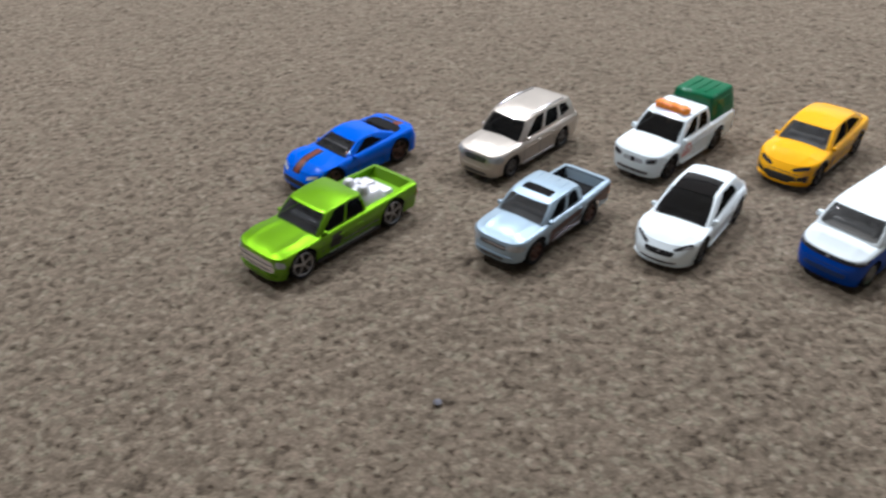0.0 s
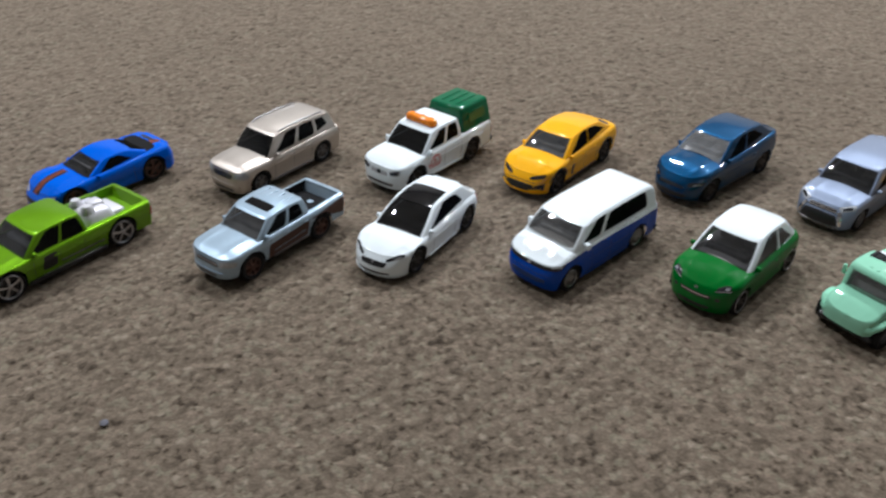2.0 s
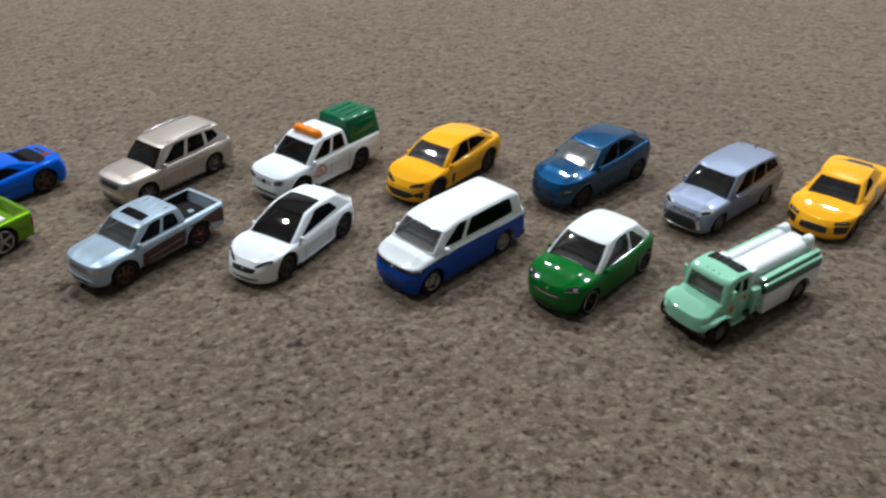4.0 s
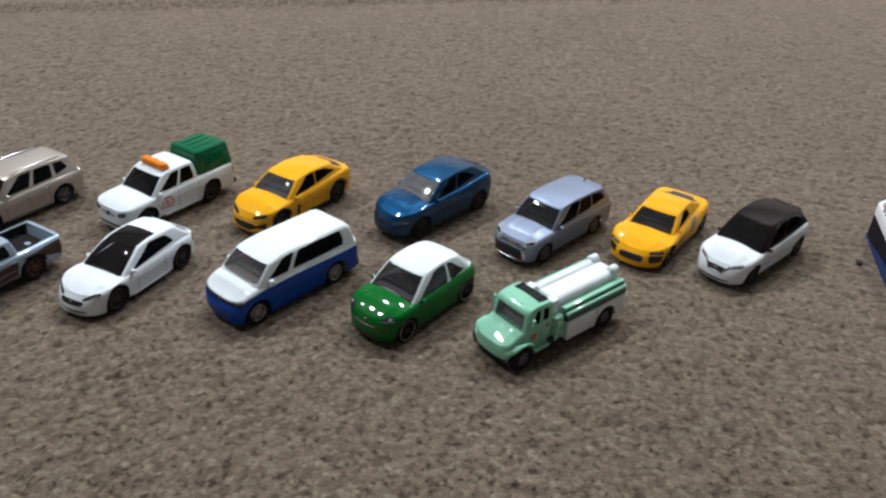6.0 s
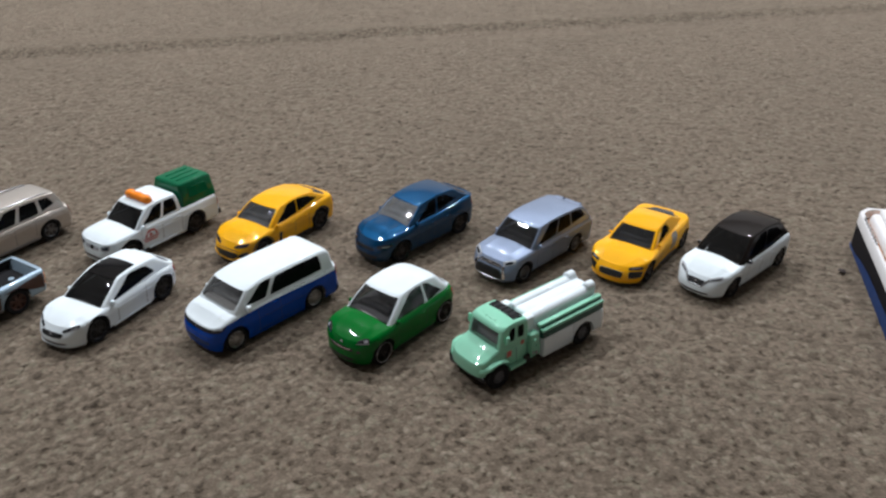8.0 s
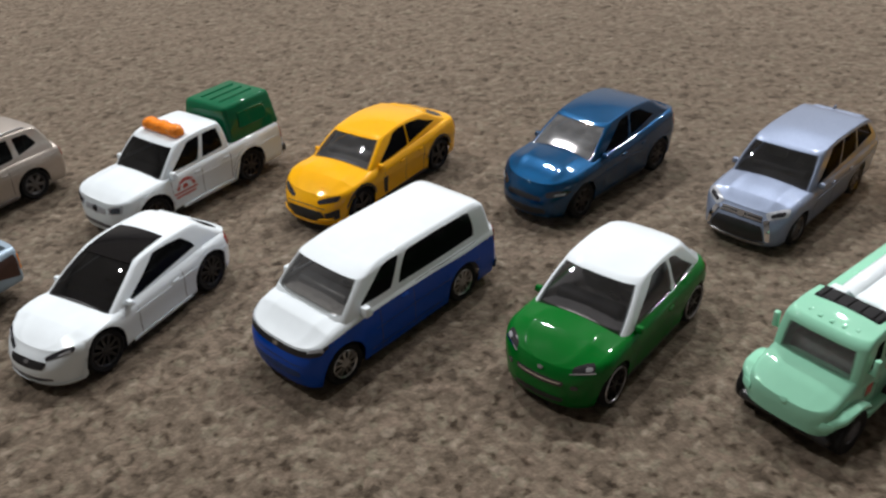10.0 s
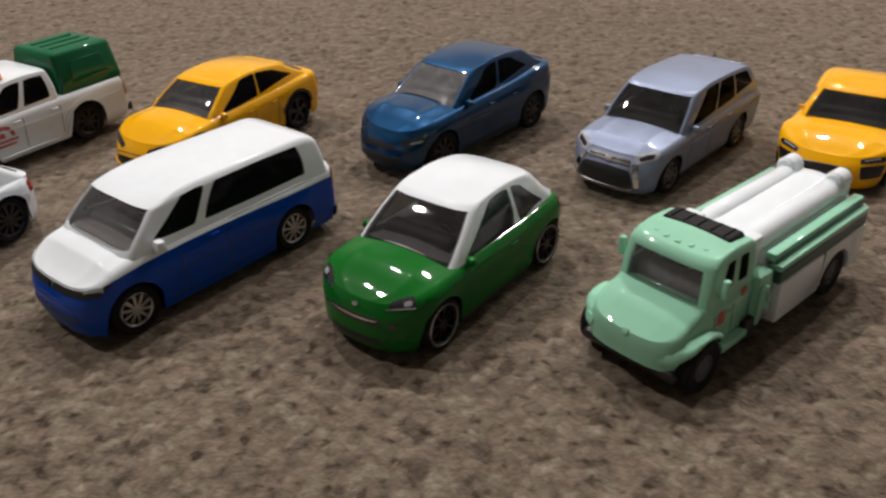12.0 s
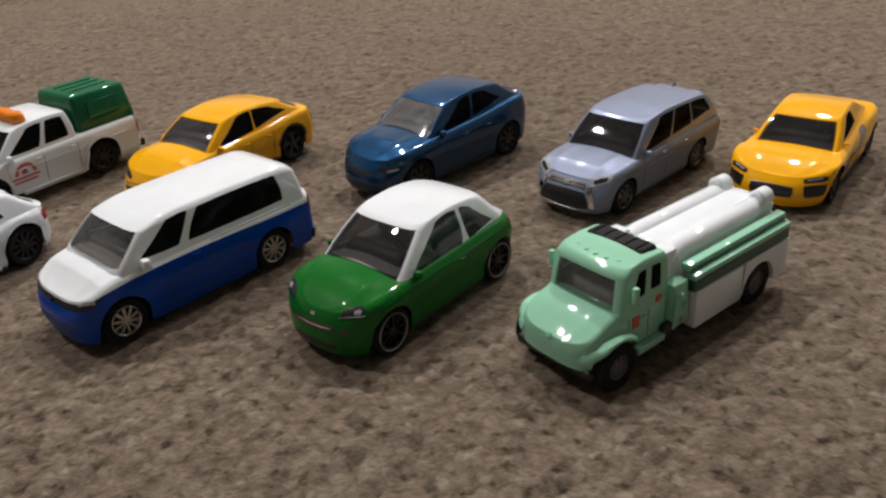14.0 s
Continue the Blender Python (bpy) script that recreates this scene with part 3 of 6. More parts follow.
def mirrors(car, P, u, s, mat, size=(1.9, 2.4, 1.8), out=1.3):
    for m in (1, -1):
        p = P(u, s)
        p = Vector((p.x, m * (p.y + out), p.z))
        bm = rounded_box(p, size, 0.5, 2, top=(0.75, 0.85))
        rounded_box(p - Vector((0, m * out * 0.8, 0.35)), (0.7, out * 1.4, 0.5), 0.1, 1, bm=bm)
        part("wing_mirror", bm, mat, car)


def chassis(car, c, mat=None):
    """The black base plate with the liners over the wheels."""
    half = c["width"] / 2
    x0, x1 = c["xr"] + 2.5, c["xf"] - 3.0
    z0, tyre = c["z0"], c.get("tyre", 4.2)
    bm = rounded_box(((x0 + x1) / 2, 0, (z0 + 6.5) / 2 - 0.3), (x1 - x0, 2 * (half - tyre - 1.2), 6.5 - z0 + 1.0), 0.6, 1)
    g0, g1 = -c["wb"] / 2 + c["arch"] + 0.3, c["wb"] / 2 - c["arch"] - 0.3
    rounded_box(((g0 + g1) / 2, 0, z0 + 0.6), (g1 - g0, 2 * half - 2.2, 2.0), 0.4, 1, bm=bm)
    top = curve_at(c["top"])
    for xc in (c["wb"] / 2, -c["wb"] / 2):
        high = min(c["wheel"] + c["arch"] - 0.8, top(xc + c["arch"] * 0.8) - 2.0, c.get("floor", 99) - 0.4)
        rounded_box((xc, 0, (high + 3) / 2), (c["arch"] * 1.7, 2 * (half - tyre - 0.5), high - 3), 0.4, 1, bm=bm)
    part("chassis", bm, mat or BLACK, car, "black plastic base plate")


def car_root(name, c, label, group="toy cars on the carpet", category="toy car"):
    e = new(name)
    e.empty_display_size = 0.01
    fx, fy, rx, ry = c["hubs"]
    head = math.atan2(fy - ry, fx - rx) + radians(c.get("turn", 0))
    left = Vector((-math.sin(head), math.cos(head), 0))
    mid = Vector(((fx + rx) / 2, (fy + ry) / 2, 0)) - left * (c["width"] / 2 - 0.4) * MM
    e.matrix_basis = Matrix.Translation(mid) @ Matrix.Rotation(head, 4, "Z")
    return tagged(e, label, category, group)


def build(name, c, label):
    """The common parts of a car; returns its root and its surfaces."""
    c = {**DEFAULTS, **c}
    c["xf"] = c["wb"] / 2 + c["fo"]
    c["xr"] = c["xf"] - c["long"]
    car = car_root(name, c, label)
    B = lower_body(c)
    us = side_us(c, c.get("cuts", ()))
    C = over(B, c.get("crown", 0.8), crest=c.get("crest", 0.35), crest_from=c["cab"]["base"][0] - 2 if "cab" in c else c["xf"])
    split = c.get("split")
    if split:
        low = [s for s in LEVELS if s < split] + [split]
        part("lower_body", shell(B, us, low), c["paint"], car, c.get("paint_label", ""))
        whole = shell(B, us, low + [s for s in LEVELS if s > split], C)
        c["skin"] = skin_of(whole)
        whole.free()
        part("body", shell(B, us, [split] + [s for s in LEVELS if s > split], C, c.get("hollow")), c["paint2"], car)
    else:
        whole = shell(B, us, LEVELS, C, c.get("hollow"), c.get("rail", 0.888))
        c["skin"] = skin_of(whole)
        part("body", whole, c["paint"], car)
    chassis(car, c)
    wheels(car, c)
    G = R = None
    if "cab" in c:
        g = c["cab"]
        G = cabin(g)
        R = over(G, g.get("crown", 0.7))
        w, k = g.get("screen", (0.64, 0.04, 0.86)), g.get("back", (0.6, 0.15, 0.82))
        quads = [[(-w[0], w[1]), (w[0], w[1]), (w[0] * g.get("screen_taper", 1.0), w[2]), (-w[0] * g.get("screen_taper", 1.0), w[2])],
                 [(3 - k[0], k[1]), (3 + k[0], k[1]), (3 + k[0], k[2]), (3 - k[0], k[2])]]
        corners = [0.14, 0.2]
        for quad in g.get("windows", ()):
            for m in (1, -1):
                quads.append([(m * (1 + a), b) for a, b in quad])
                corners.append(g.get("win_corner", 0.3))
        part("cabin", open_cabin(G, R, quads, corners), g.get("paint", c["paint"]), car, g.get("label", ""))
        cabin_fittings(car, G, c["skin"], g)
        glass = g.get("glass", GLASS)
        kinds = [("windshield", g.get("screen_glass", glass), "clear tinted plastic windshield"), ("rear_window", glass, "")]
        kinds += [("side_window", g.get("side_glass", SIDEGLASS), "")] * (len(quads) - 2)
        for (name_, mat_, label_), quad, corner in zip(kinds, quads, corners):
            part(name_, patch(G, wider(quad), nu=18, ns=8, corner=corner, off=-0.12), mat_, car, label_)
    return car, c, B, C, G, R


def spoiler(car, G, R, x, size, mat, label="", name="roof_spoiler"):
    """A lip that sits on the rear edge of the roof and slopes with it."""
    skin = skin_of(shell(G, FRONT_U + [1 + i / 14 for i in range(1, 14)] + REAR_U, [0, 0.3, 0.6, 0.82, 0.9, 0.96, 1.0], R))
    za, zb = [(skin.ray_cast(Vector((x + d, 0, 60)), Vector((0, 0, -1)))[0] or Vector((x, 0, 18))).z for d in (2.0, -0.5)]
    bm = rounded_box((x - 0.6, 0, za - 0.45), size, size[2] * 0.42, 2, top=(0.8, 0.94))
    slope = min(max(math.atan2(za - zb, 2.5), 0.0), 0.25)
    bmesh.ops.rotate(bm, cent=(x + 1.5, 0, za), matrix=Matrix.Rotation(-slope, 3, "Y"), verts=bm.verts)
    return part(name, bm, mat, car, label)


def both(car, name, S, quad, mat, label="", **k):
    """The same plate on the left and on the right."""
    for m in (1, -1):
        part(name, patch(lambda u, s, m=m: S(m * u, s), quad, **k), mat, car, label)


DEFAULTS = dict(wheel=5.6, arch=6.5, z0=2.6, belt=14.0, lf=9.0, lr=6.0, nf=2.6, nr=3.2, width=28.5, crown=0.8,
                side=[(0, 0.89), (0.1, 0.94), (0.3, 0.95), (0.5, 0.972), (0.68, 1.0), (0.8, 0.998), (1.0, 0.98)], flare=0.6,
                nose=[(0, -0.6), (0.18, 0.3), (0.38, 0.0), (0.55, -1.3), (0.75, -3.6), (1.0, -5.5)],
                tail=[(0, -1.5), (0.3, 0.0), (0.6, -0.2), (0.85, -0.8), (1.0, -1.8)])

# ---- the room ----
def grid_sheet(name, xs, ys, height, mat, label):
    """A sheet over the lines xs and ys, raised by height(X, Y)."""
    X, Y = np.meshgrid(np.array(xs), np.array(ys))
    Z = height(X, Y)
    h, w = X.shape
    co = np.stack([X, Y, Z], -1).reshape(-1, 3)
    idx = np.arange(h * w).reshape(h, w)
    quads = np.stack([idx[:-1, :-1], idx[:-1, 1:], idx[1:, 1:], idx[1:, :-1]], -1).reshape(-1)
    me = bpy.data.meshes.new(name)
    me.vertices.add(len(co))
    me.vertices.foreach_set("co", co.ravel())
    n = len(quads) // 4
    me.loops.add(4 * n)
    me.loops.foreach_set("vertex_index", quads.astype(np.int32))
    me.polygons.add(n)
    me.polygons.foreach_set("loop_start", np.arange(0, 4 * n, 4, dtype=np.int32))
    me.polygons.foreach_set("use_smooth", np.ones(n, dtype=bool))
    me.update(calc_edges=True)
    me.materials.append(mat)
    return tagged(new(name, me), label, kind="structure")


def value_noise(X, Y, size, seed):
    """Smooth random bumps of that size, between 0 and 1."""
    rng = np.random.RandomState(seed)
    table = rng.rand(509)

    def cell(i, j):
        return table[(i * 73 + j * 179 + (i * j) % 61) % 509]
    gx, gy = X / size, Y / size
    i, j = np.floor(gx).astype(int), np.floor(gy).astype(int)
    fx, fy = gx - i, gy - j
    fx, fy = fx * fx * (3 - 2 * fx), fy * fy * (3 - 2 * fy)
    a = cell(i, j) * (1 - fx) + cell(i + 1, j) * fx
    b = cell(i, j + 1) * (1 - fx) + cell(i + 1, j + 1) * fx
    return a * (1 - fy) + b * fy


def pile(X, Y):
    """The tufts of the carpet."""
    wx = X + 0.002 * value_noise(X, Y, 0.006, 5)
    wy = Y + 0.002 * value_noise(X, Y, 0.006, 6)
    h = 0.36 * value_noise(wx, wy, 0.0042, 1) + 0.42 * value_noise(wx, wy, 0.0028, 2) + 0.07 * value_noise(wx, wy, 0.012, 3)
    return -0.0019 + 0.0025 * h + 0.0008 * value_noise(X, Y, 0.09, 4)


def carpet_height(X, Y):
    """The pile, lying flatter along a long soft fold behind the toys."""
    edge = 0.835 + 0.112 * X - 0.03 * (X - 0.35) ** 2 + 0.006 * (value_noise(X, Y * 0, 0.11, 9) - 0.5)
    d = Y - edge
    flat = np.exp(-(d / 0.05) ** 2)
    far = np.clip((Y - 0.95) / 0.2, 0, 1)
    up = np.clip(d / 0.02, 0, 1)
    ridge = 0.0056 * up * up * (3 - 2 * up) * (0.3 + 0.7 * np.exp(-(np.clip(d - 0.02, 0, None) / 0.03) ** 2))
    dip = -0.0012 * np.exp(-((d + 0.010) / 0.016) ** 2)
    sway = 0.0016 * (value_noise(X, Y, 0.16, 12) - 0.5) * np.clip(d / 0.08, 0, 1)
    return pile(X, Y) * (1 - 0.9 * flat) * (1 - 0.5 * far) - 0.0007 * flat + ridge + dip + sway


W0, E0, S0, N0, H0 = ROOM
xs = list(np.linspace(W0, -0.56, 25)) + list(np.arange(-0.55, 0.95, 0.0015)) + list(np.linspace(1.01, E0, 25))
ys = list(np.linspace(S0, 0.15, 30)) + list(np.arange(0.16, 0.97, 0.0015)) + list(np.arange(0.974, 1.3, 0.006)) + list(np.linspace(1.32, N0, 20))
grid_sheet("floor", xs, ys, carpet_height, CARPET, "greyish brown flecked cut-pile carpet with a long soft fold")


def slab(name, lo, hi, mat, label, kind="structure"):
    bm = bmesh.new()
    bmesh.ops.create_cube(bm, size=1.0)
    for v in bm.verts:
        v.co = Vector([(a + b) / 2 + (b - a) * q for a, b, q in zip(lo, hi, v.co)])
    return tagged(finish(name, bm, mat, flat=True), label, kind=kind)


# assumed walls and ceiling, out of view, that enclose and bounce the light
slab("wall_west", (W0 - 0.1, S0 - 0.1, -0.05), (W0, N0 + 0.1, H0), WALL, "unseen taupe wall, assumed, toned to limit bounce light")
slab("wall_east", (E0, S0 - 0.1, -0.05), (E0 + 0.1, N0 + 0.1, H0), WALL, "unseen taupe wall, assumed, toned to limit bounce light")
slab("wall_south", (W0, S0 - 0.1, -0.05), (E0, S0, H0), WALL, "unseen taupe wall, assumed, toned to limit bounce light")
slab("wall_north", (W0, N0, -0.05), (E0, N0 + 0.1, H0), WALL, "unseen taupe wall, assumed, toned to limit bounce light")
slab("ceiling", (W0 - 0.1, S0 - 0.1, H0), (E0 + 0.1, N0 + 0.1, H0 + 0.1), CEILING, "unseen plain white ceiling, assumed")
for lx, ly in LAMPS:
    lamp = tagged(new("ceiling_lamp"), "unseen round white ceiling lamp fixed under the ceiling", "lamp", "ceiling lamps")
    lamp.location = (lx, ly, H0)
    part("housing", lathe([(0.001, 0), (115, 0), (118, -12), (104, -30), (88, -30), (86, -14), (0.001, -14)], 32, "z"), CEILING, lamp)


# ---- the front row ----
def lime_pickup():
    c = dict(hubs=HUBS["lime"], rr=1.3, wb=53.6, fo=13.5, long=84.0, width=31.0, wheel=6.8, arch=7.7, z0=2.8, belt=15.0, tyre=3.4, floor=11.4, rail=0.88, side=[(0, 0.86), (0.2, 0.9), (0.45, 0.94), (0.7, 1.0), (0.85, 1.0), (1.0, 0.985)],
             paint=LIME, rim=STEEL, spokes=5, spoke=(0.4, 0.6), rim_size=0.8, rim_label="chrome five-spoke rim", lf=7.0, lr=2.0, nf=3.4, nr=5.0, crown=0.7,
             top=[(-44, 15.6), (-10, 15.4), (16, 15.0), (32, 14.5), (37, 14.0), (40.5, 13.2)],
             nose=[(0, 0.0), (0.25, 0.3), (0.5, 0.0), (0.7, -0.7), (1.0, -2.2)], tail=[(0, -0.5), (0.3, 0), (1, 0)],
             plan=[(-44, 0.97), (0, 1.0), (30, 0.98), (42, 0.93)], cuts=(-11.99, -12.01))
    c["hollow"] = lambda x, t: 4.0 if -41.6 < x < -12.0 and abs(t) < 0.88 else 0.0
    c["cab"] = dict(belt=[(-15, 15.2), (22, 14.6)], roof=[(-13, 23.2), (-4, 23.8), (8, 23.2)], base=(19.0, -12.5, 28.0), toproof=(9.0, -11.0, 24.0),
                    lf=3.5, lr=2.5, screen=(0.66, 0.05, 0.86), back=(0.6, 0.2, 0.8), glass=GLASS, screen_glass=GLASS_GREY, dash=LENS,
                    windows=[[(-0.02, 0.08), (0.51, 0.06), (0.51, 0.86), (0.1, 0.86)], [(0.56, 0.06), (1.0, 0.06), (0.98, 0.84), (0.56, 0.86)]], win_corner=0.16)
    car, c, B, C, G, R = build("toy_pickup", c, "lime green metallic toy pickup with chrome wheels and grille")
    both(car, "side_step", B, [(1.28, 0.02), (1.66, 0.02), (1.66, 0.16), (1.28, 0.16)], STEEL, off=0.4)
    K = c["skin"]
    front(car, "grille", K, 39.5, 11.4, (7.0, 12.2), CHROME, "chrome front grille", top=11.0, off=0.35)
    front(car, "lower_gap", K, 39.8, 10.4, (8.2, 8.7), GREY, top=10.4, off=0.42)
    front(car, "bumper", K, 40, 13.0, (3.4, 6.0), LIME, "lime green front bumper", off=0.6)
    front(car, "grille_gap", K, 39.5, 10.4, (10.1, 10.7), GREY, top=10.4, off=0.42)
    pair(car, "headlight", K, [(38, 11.4, 9.8), (35.5, 13.6, 10.0), (35.5, 13.4, 12.2), (38, 11.2, 12.2)], LENS)
    for z, mat in ((4.9, GAP), (6.6, GAP), (7.2, STEEL)):
        pair(car, "side_trim", K, [(3.0, 15.4, z), (-17.5, 15.4, z + 0.2), (-17.5, 15.4, z + 0.6), (3.0, 15.4, z + 0.4)], mat, off=0.08, nu=16, ns=2, corner=0.0)
    pair(car, "door_print", K, [(12.0, 15.4, 6.4), (5.0, 15.4, 6.2), (4.6, 15.0, 13.6), (10.8, 15.0, 13.4)], BLACK, "dark patch printed on the door", off=0.06)
    seams(car, K, 15.2, (15.5, 3.4, -8.5), (3.4, 14.0), GAP, (5.0, -6.0), LIME)
    pair(car, "tail_light", K, [(-42, 15.4, 8.5), (-43.5, 14, 8.5), (-43.5, 14, 13.0), (-42, 15.2, 13.0)], REDLENS)
    mirrors(car, G, 1.02, 0.16, LIME)
    # the silver engine in the bed
    bm = rounded_box((-21.5, 0, 14.8), (16.0, 21.5, 7.4), 2.4, 3, top=(0.72, 0.72))
    engine = part("bed_engine", bm, ENGINE, car, "silver moulded engine block in the bed")
    for y in (-4.6, 4.6):
        part("engine_cap", lathe([(0.001, 2.6), (1.8, 2.4), (2.9, 1.0), (3.2, -1.5)], 20, "z"), ENGINE, engine, at=pose(-0.0185, y * MM, 0.0186))
    part("engine_ridge", rounded_box((-24.5, 0, 18.6), (7.0, 8.0, 2.4), 0.9, 2, top=(0.8, 0.7)), ENGINE, engine)
    part("bed_box", rounded_box((-31.5, 0, 12.8), (7.0, 16.0, 3.0), 1.0, 2, top=(0.8, 0.9)), ENGINE, car)


def pale_pickup():
    c = dict(hubs=HUBS["pale"], floor=11.6, rail=0.93, wb=41.0, fo=13.5, long=71.0, width=27.6, wheel=6.3, arch=7.2, z0=4.8, rr=1.4, belt=16.5, paint=SKY, rim=BROWNRIM, spokes=6,
             rim_label="dark brown rim", lf=7.0, lr=2.0, nose=[(0, 0.0), (0.25, 0.3), (0.5, 0.0), (0.7, -0.7), (1.0, -2.2)], nf=3.0, nr=5.0, rim_size=0.66, spoke=(0.6, 0.8),
             top=[(-39, 16.6), (-12, 16.2), (14, 15.8), (25, 15.4), (30, 14.9), (34, 14.0)], cuts=(-14.99, -15.01), tail=[(0, -0.5), (0.3, 0), (1, 0)])
    c["hollow"] = lambda x, t: 5.2 if -34.9 < x < -15.0 and abs(t) < 0.93 else 0.0
    c["cab"] = dict(belt=[(-18, 16.2), (18, 15.4)], roof=[(-16, 23.2), (-4, 24.0), (7, 23.4)], base=(17.0, -15.5, 25.2), toproof=(6.8, -13.5, 21.4), lf=3.5, lr=2.5,
                    glass=GLASS, screen_glass=VANGLASS, screen=(0.66, 0.05, 0.84), windows=[[(0.03, 0.1), (0.5, 0.08), (0.5, 0.82), (0.15, 0.82)], [(0.57, 0.08), (0.93, 0.1), (0.9, 0.82), (0.57, 0.82)]], win_corner=0.2)
    car, c, B, C, G, R = build("toy_pickup", c, "pale blue toy pickup with black sunroof and brown side graphic")
    part("sunroof", patch(R, [(0.9, -0.7), (0.9, 0.7), (1.24, 0.7), (1.24, -0.7)], off=0.1, corner=0.15), DARKPANE, car, "dark sunroof panel")
    both(car, "side_step", B, [(1.3, 0.0), (1.64, 0.0), (1.64, 0.12), (1.3, 0.12)], STEEL, off=0.5)
    for k in range(4):
        part("roof_rib", bar([(-3.5, -7 + 4.6 * k, 24.5 - 0.1 * abs(k - 1.5)), (-11, -7 + 4.6 * k, 24.2 - 0.1 * abs(k - 1.5))], 0.3), SKY, car)
    bm = bmesh.new()
    # the liner's black sides stand in for shade on the blue bed walls
    well = ((-11.0, 16.1), (-10.6, 12.0), (10.6, 12.0), (11.0, 16.1))
    add_grid(bm, [[(x, y, z) for y, z in well] for x in (-34.6, -15.3)])
    for x in (-34.6, -15.3):
        bm.faces.new([bm.verts.new((x, y, z)) for y, z in well])
    weld(bm)
    part("bed_liner", bm, LINER, car, "black bed liner, its sides standing in for shade on the bed walls")
    K = c["skin"]
    front(car, "grille", K, 34, 7.2, (10.6, 12.8), GREY, "grey grille strip with a bright bar", top=6.6)
    front(car, "grille_bar", K, 34, 6.6, (11.6, 12.0), CHROME, top=6.6, off=0.3)
    pair(car, "headlight", K, [(34, 7.6, 10.8), (29, 12.6, 10.8), (28, 13.0, 13.0), (33, 7.0, 13.0)], LENS)
    front(car, "bumper", K, 34, 11.0, (5.0, 8.0), SKY, "pale blue front bumper", off=0.5)
    front(car, "air_intake", K, 34, 6.0, (6.0, 7.4), GREY, off=0.6)
    pair(car, "side_graphic", K, [(11.6, 14, 5.0), (-12.0, 14, 5.0), (-12.8, 14, 13.6), (10.6, 14, 12.2)], BROWNRIM, "dark brown printed side graphic", off=0.06, nu=20, corner=0.05)
    pair(car, "graphic_streak", K, [(8.0, 14, 7.8), (-11.0, 14, 9.2), (-11.0, 14, 9.6), (8.0, 14, 8.1)], SKY, "pale blue streak in the graphic", off=0.1, corner=0.1)
    pair(car, "tail_graphic", K, [(-28.6, 14, 9.0), (-35.5, 14, 7.0), (-35.5, 14, 15.4), (-14.0, 14, 13.4)], BROWNRIM, "brown printed tail graphic", off=0.07, corner=0.1)
    pair(car, "tail_light", K, [(-36, 13.5, 9.0), (-37.3, 12, 9.0), (-37.3, 12, 14.6), (-36, 13.5, 14.6)], ORANGE)
    seams(car, K, 14.0, (9.8, -2.2, -13.0), (4.8, 16.0), GAP, (0.0, -11.0), SKY)
    mirrors(car, G, 1.03, 0.15, SKY)


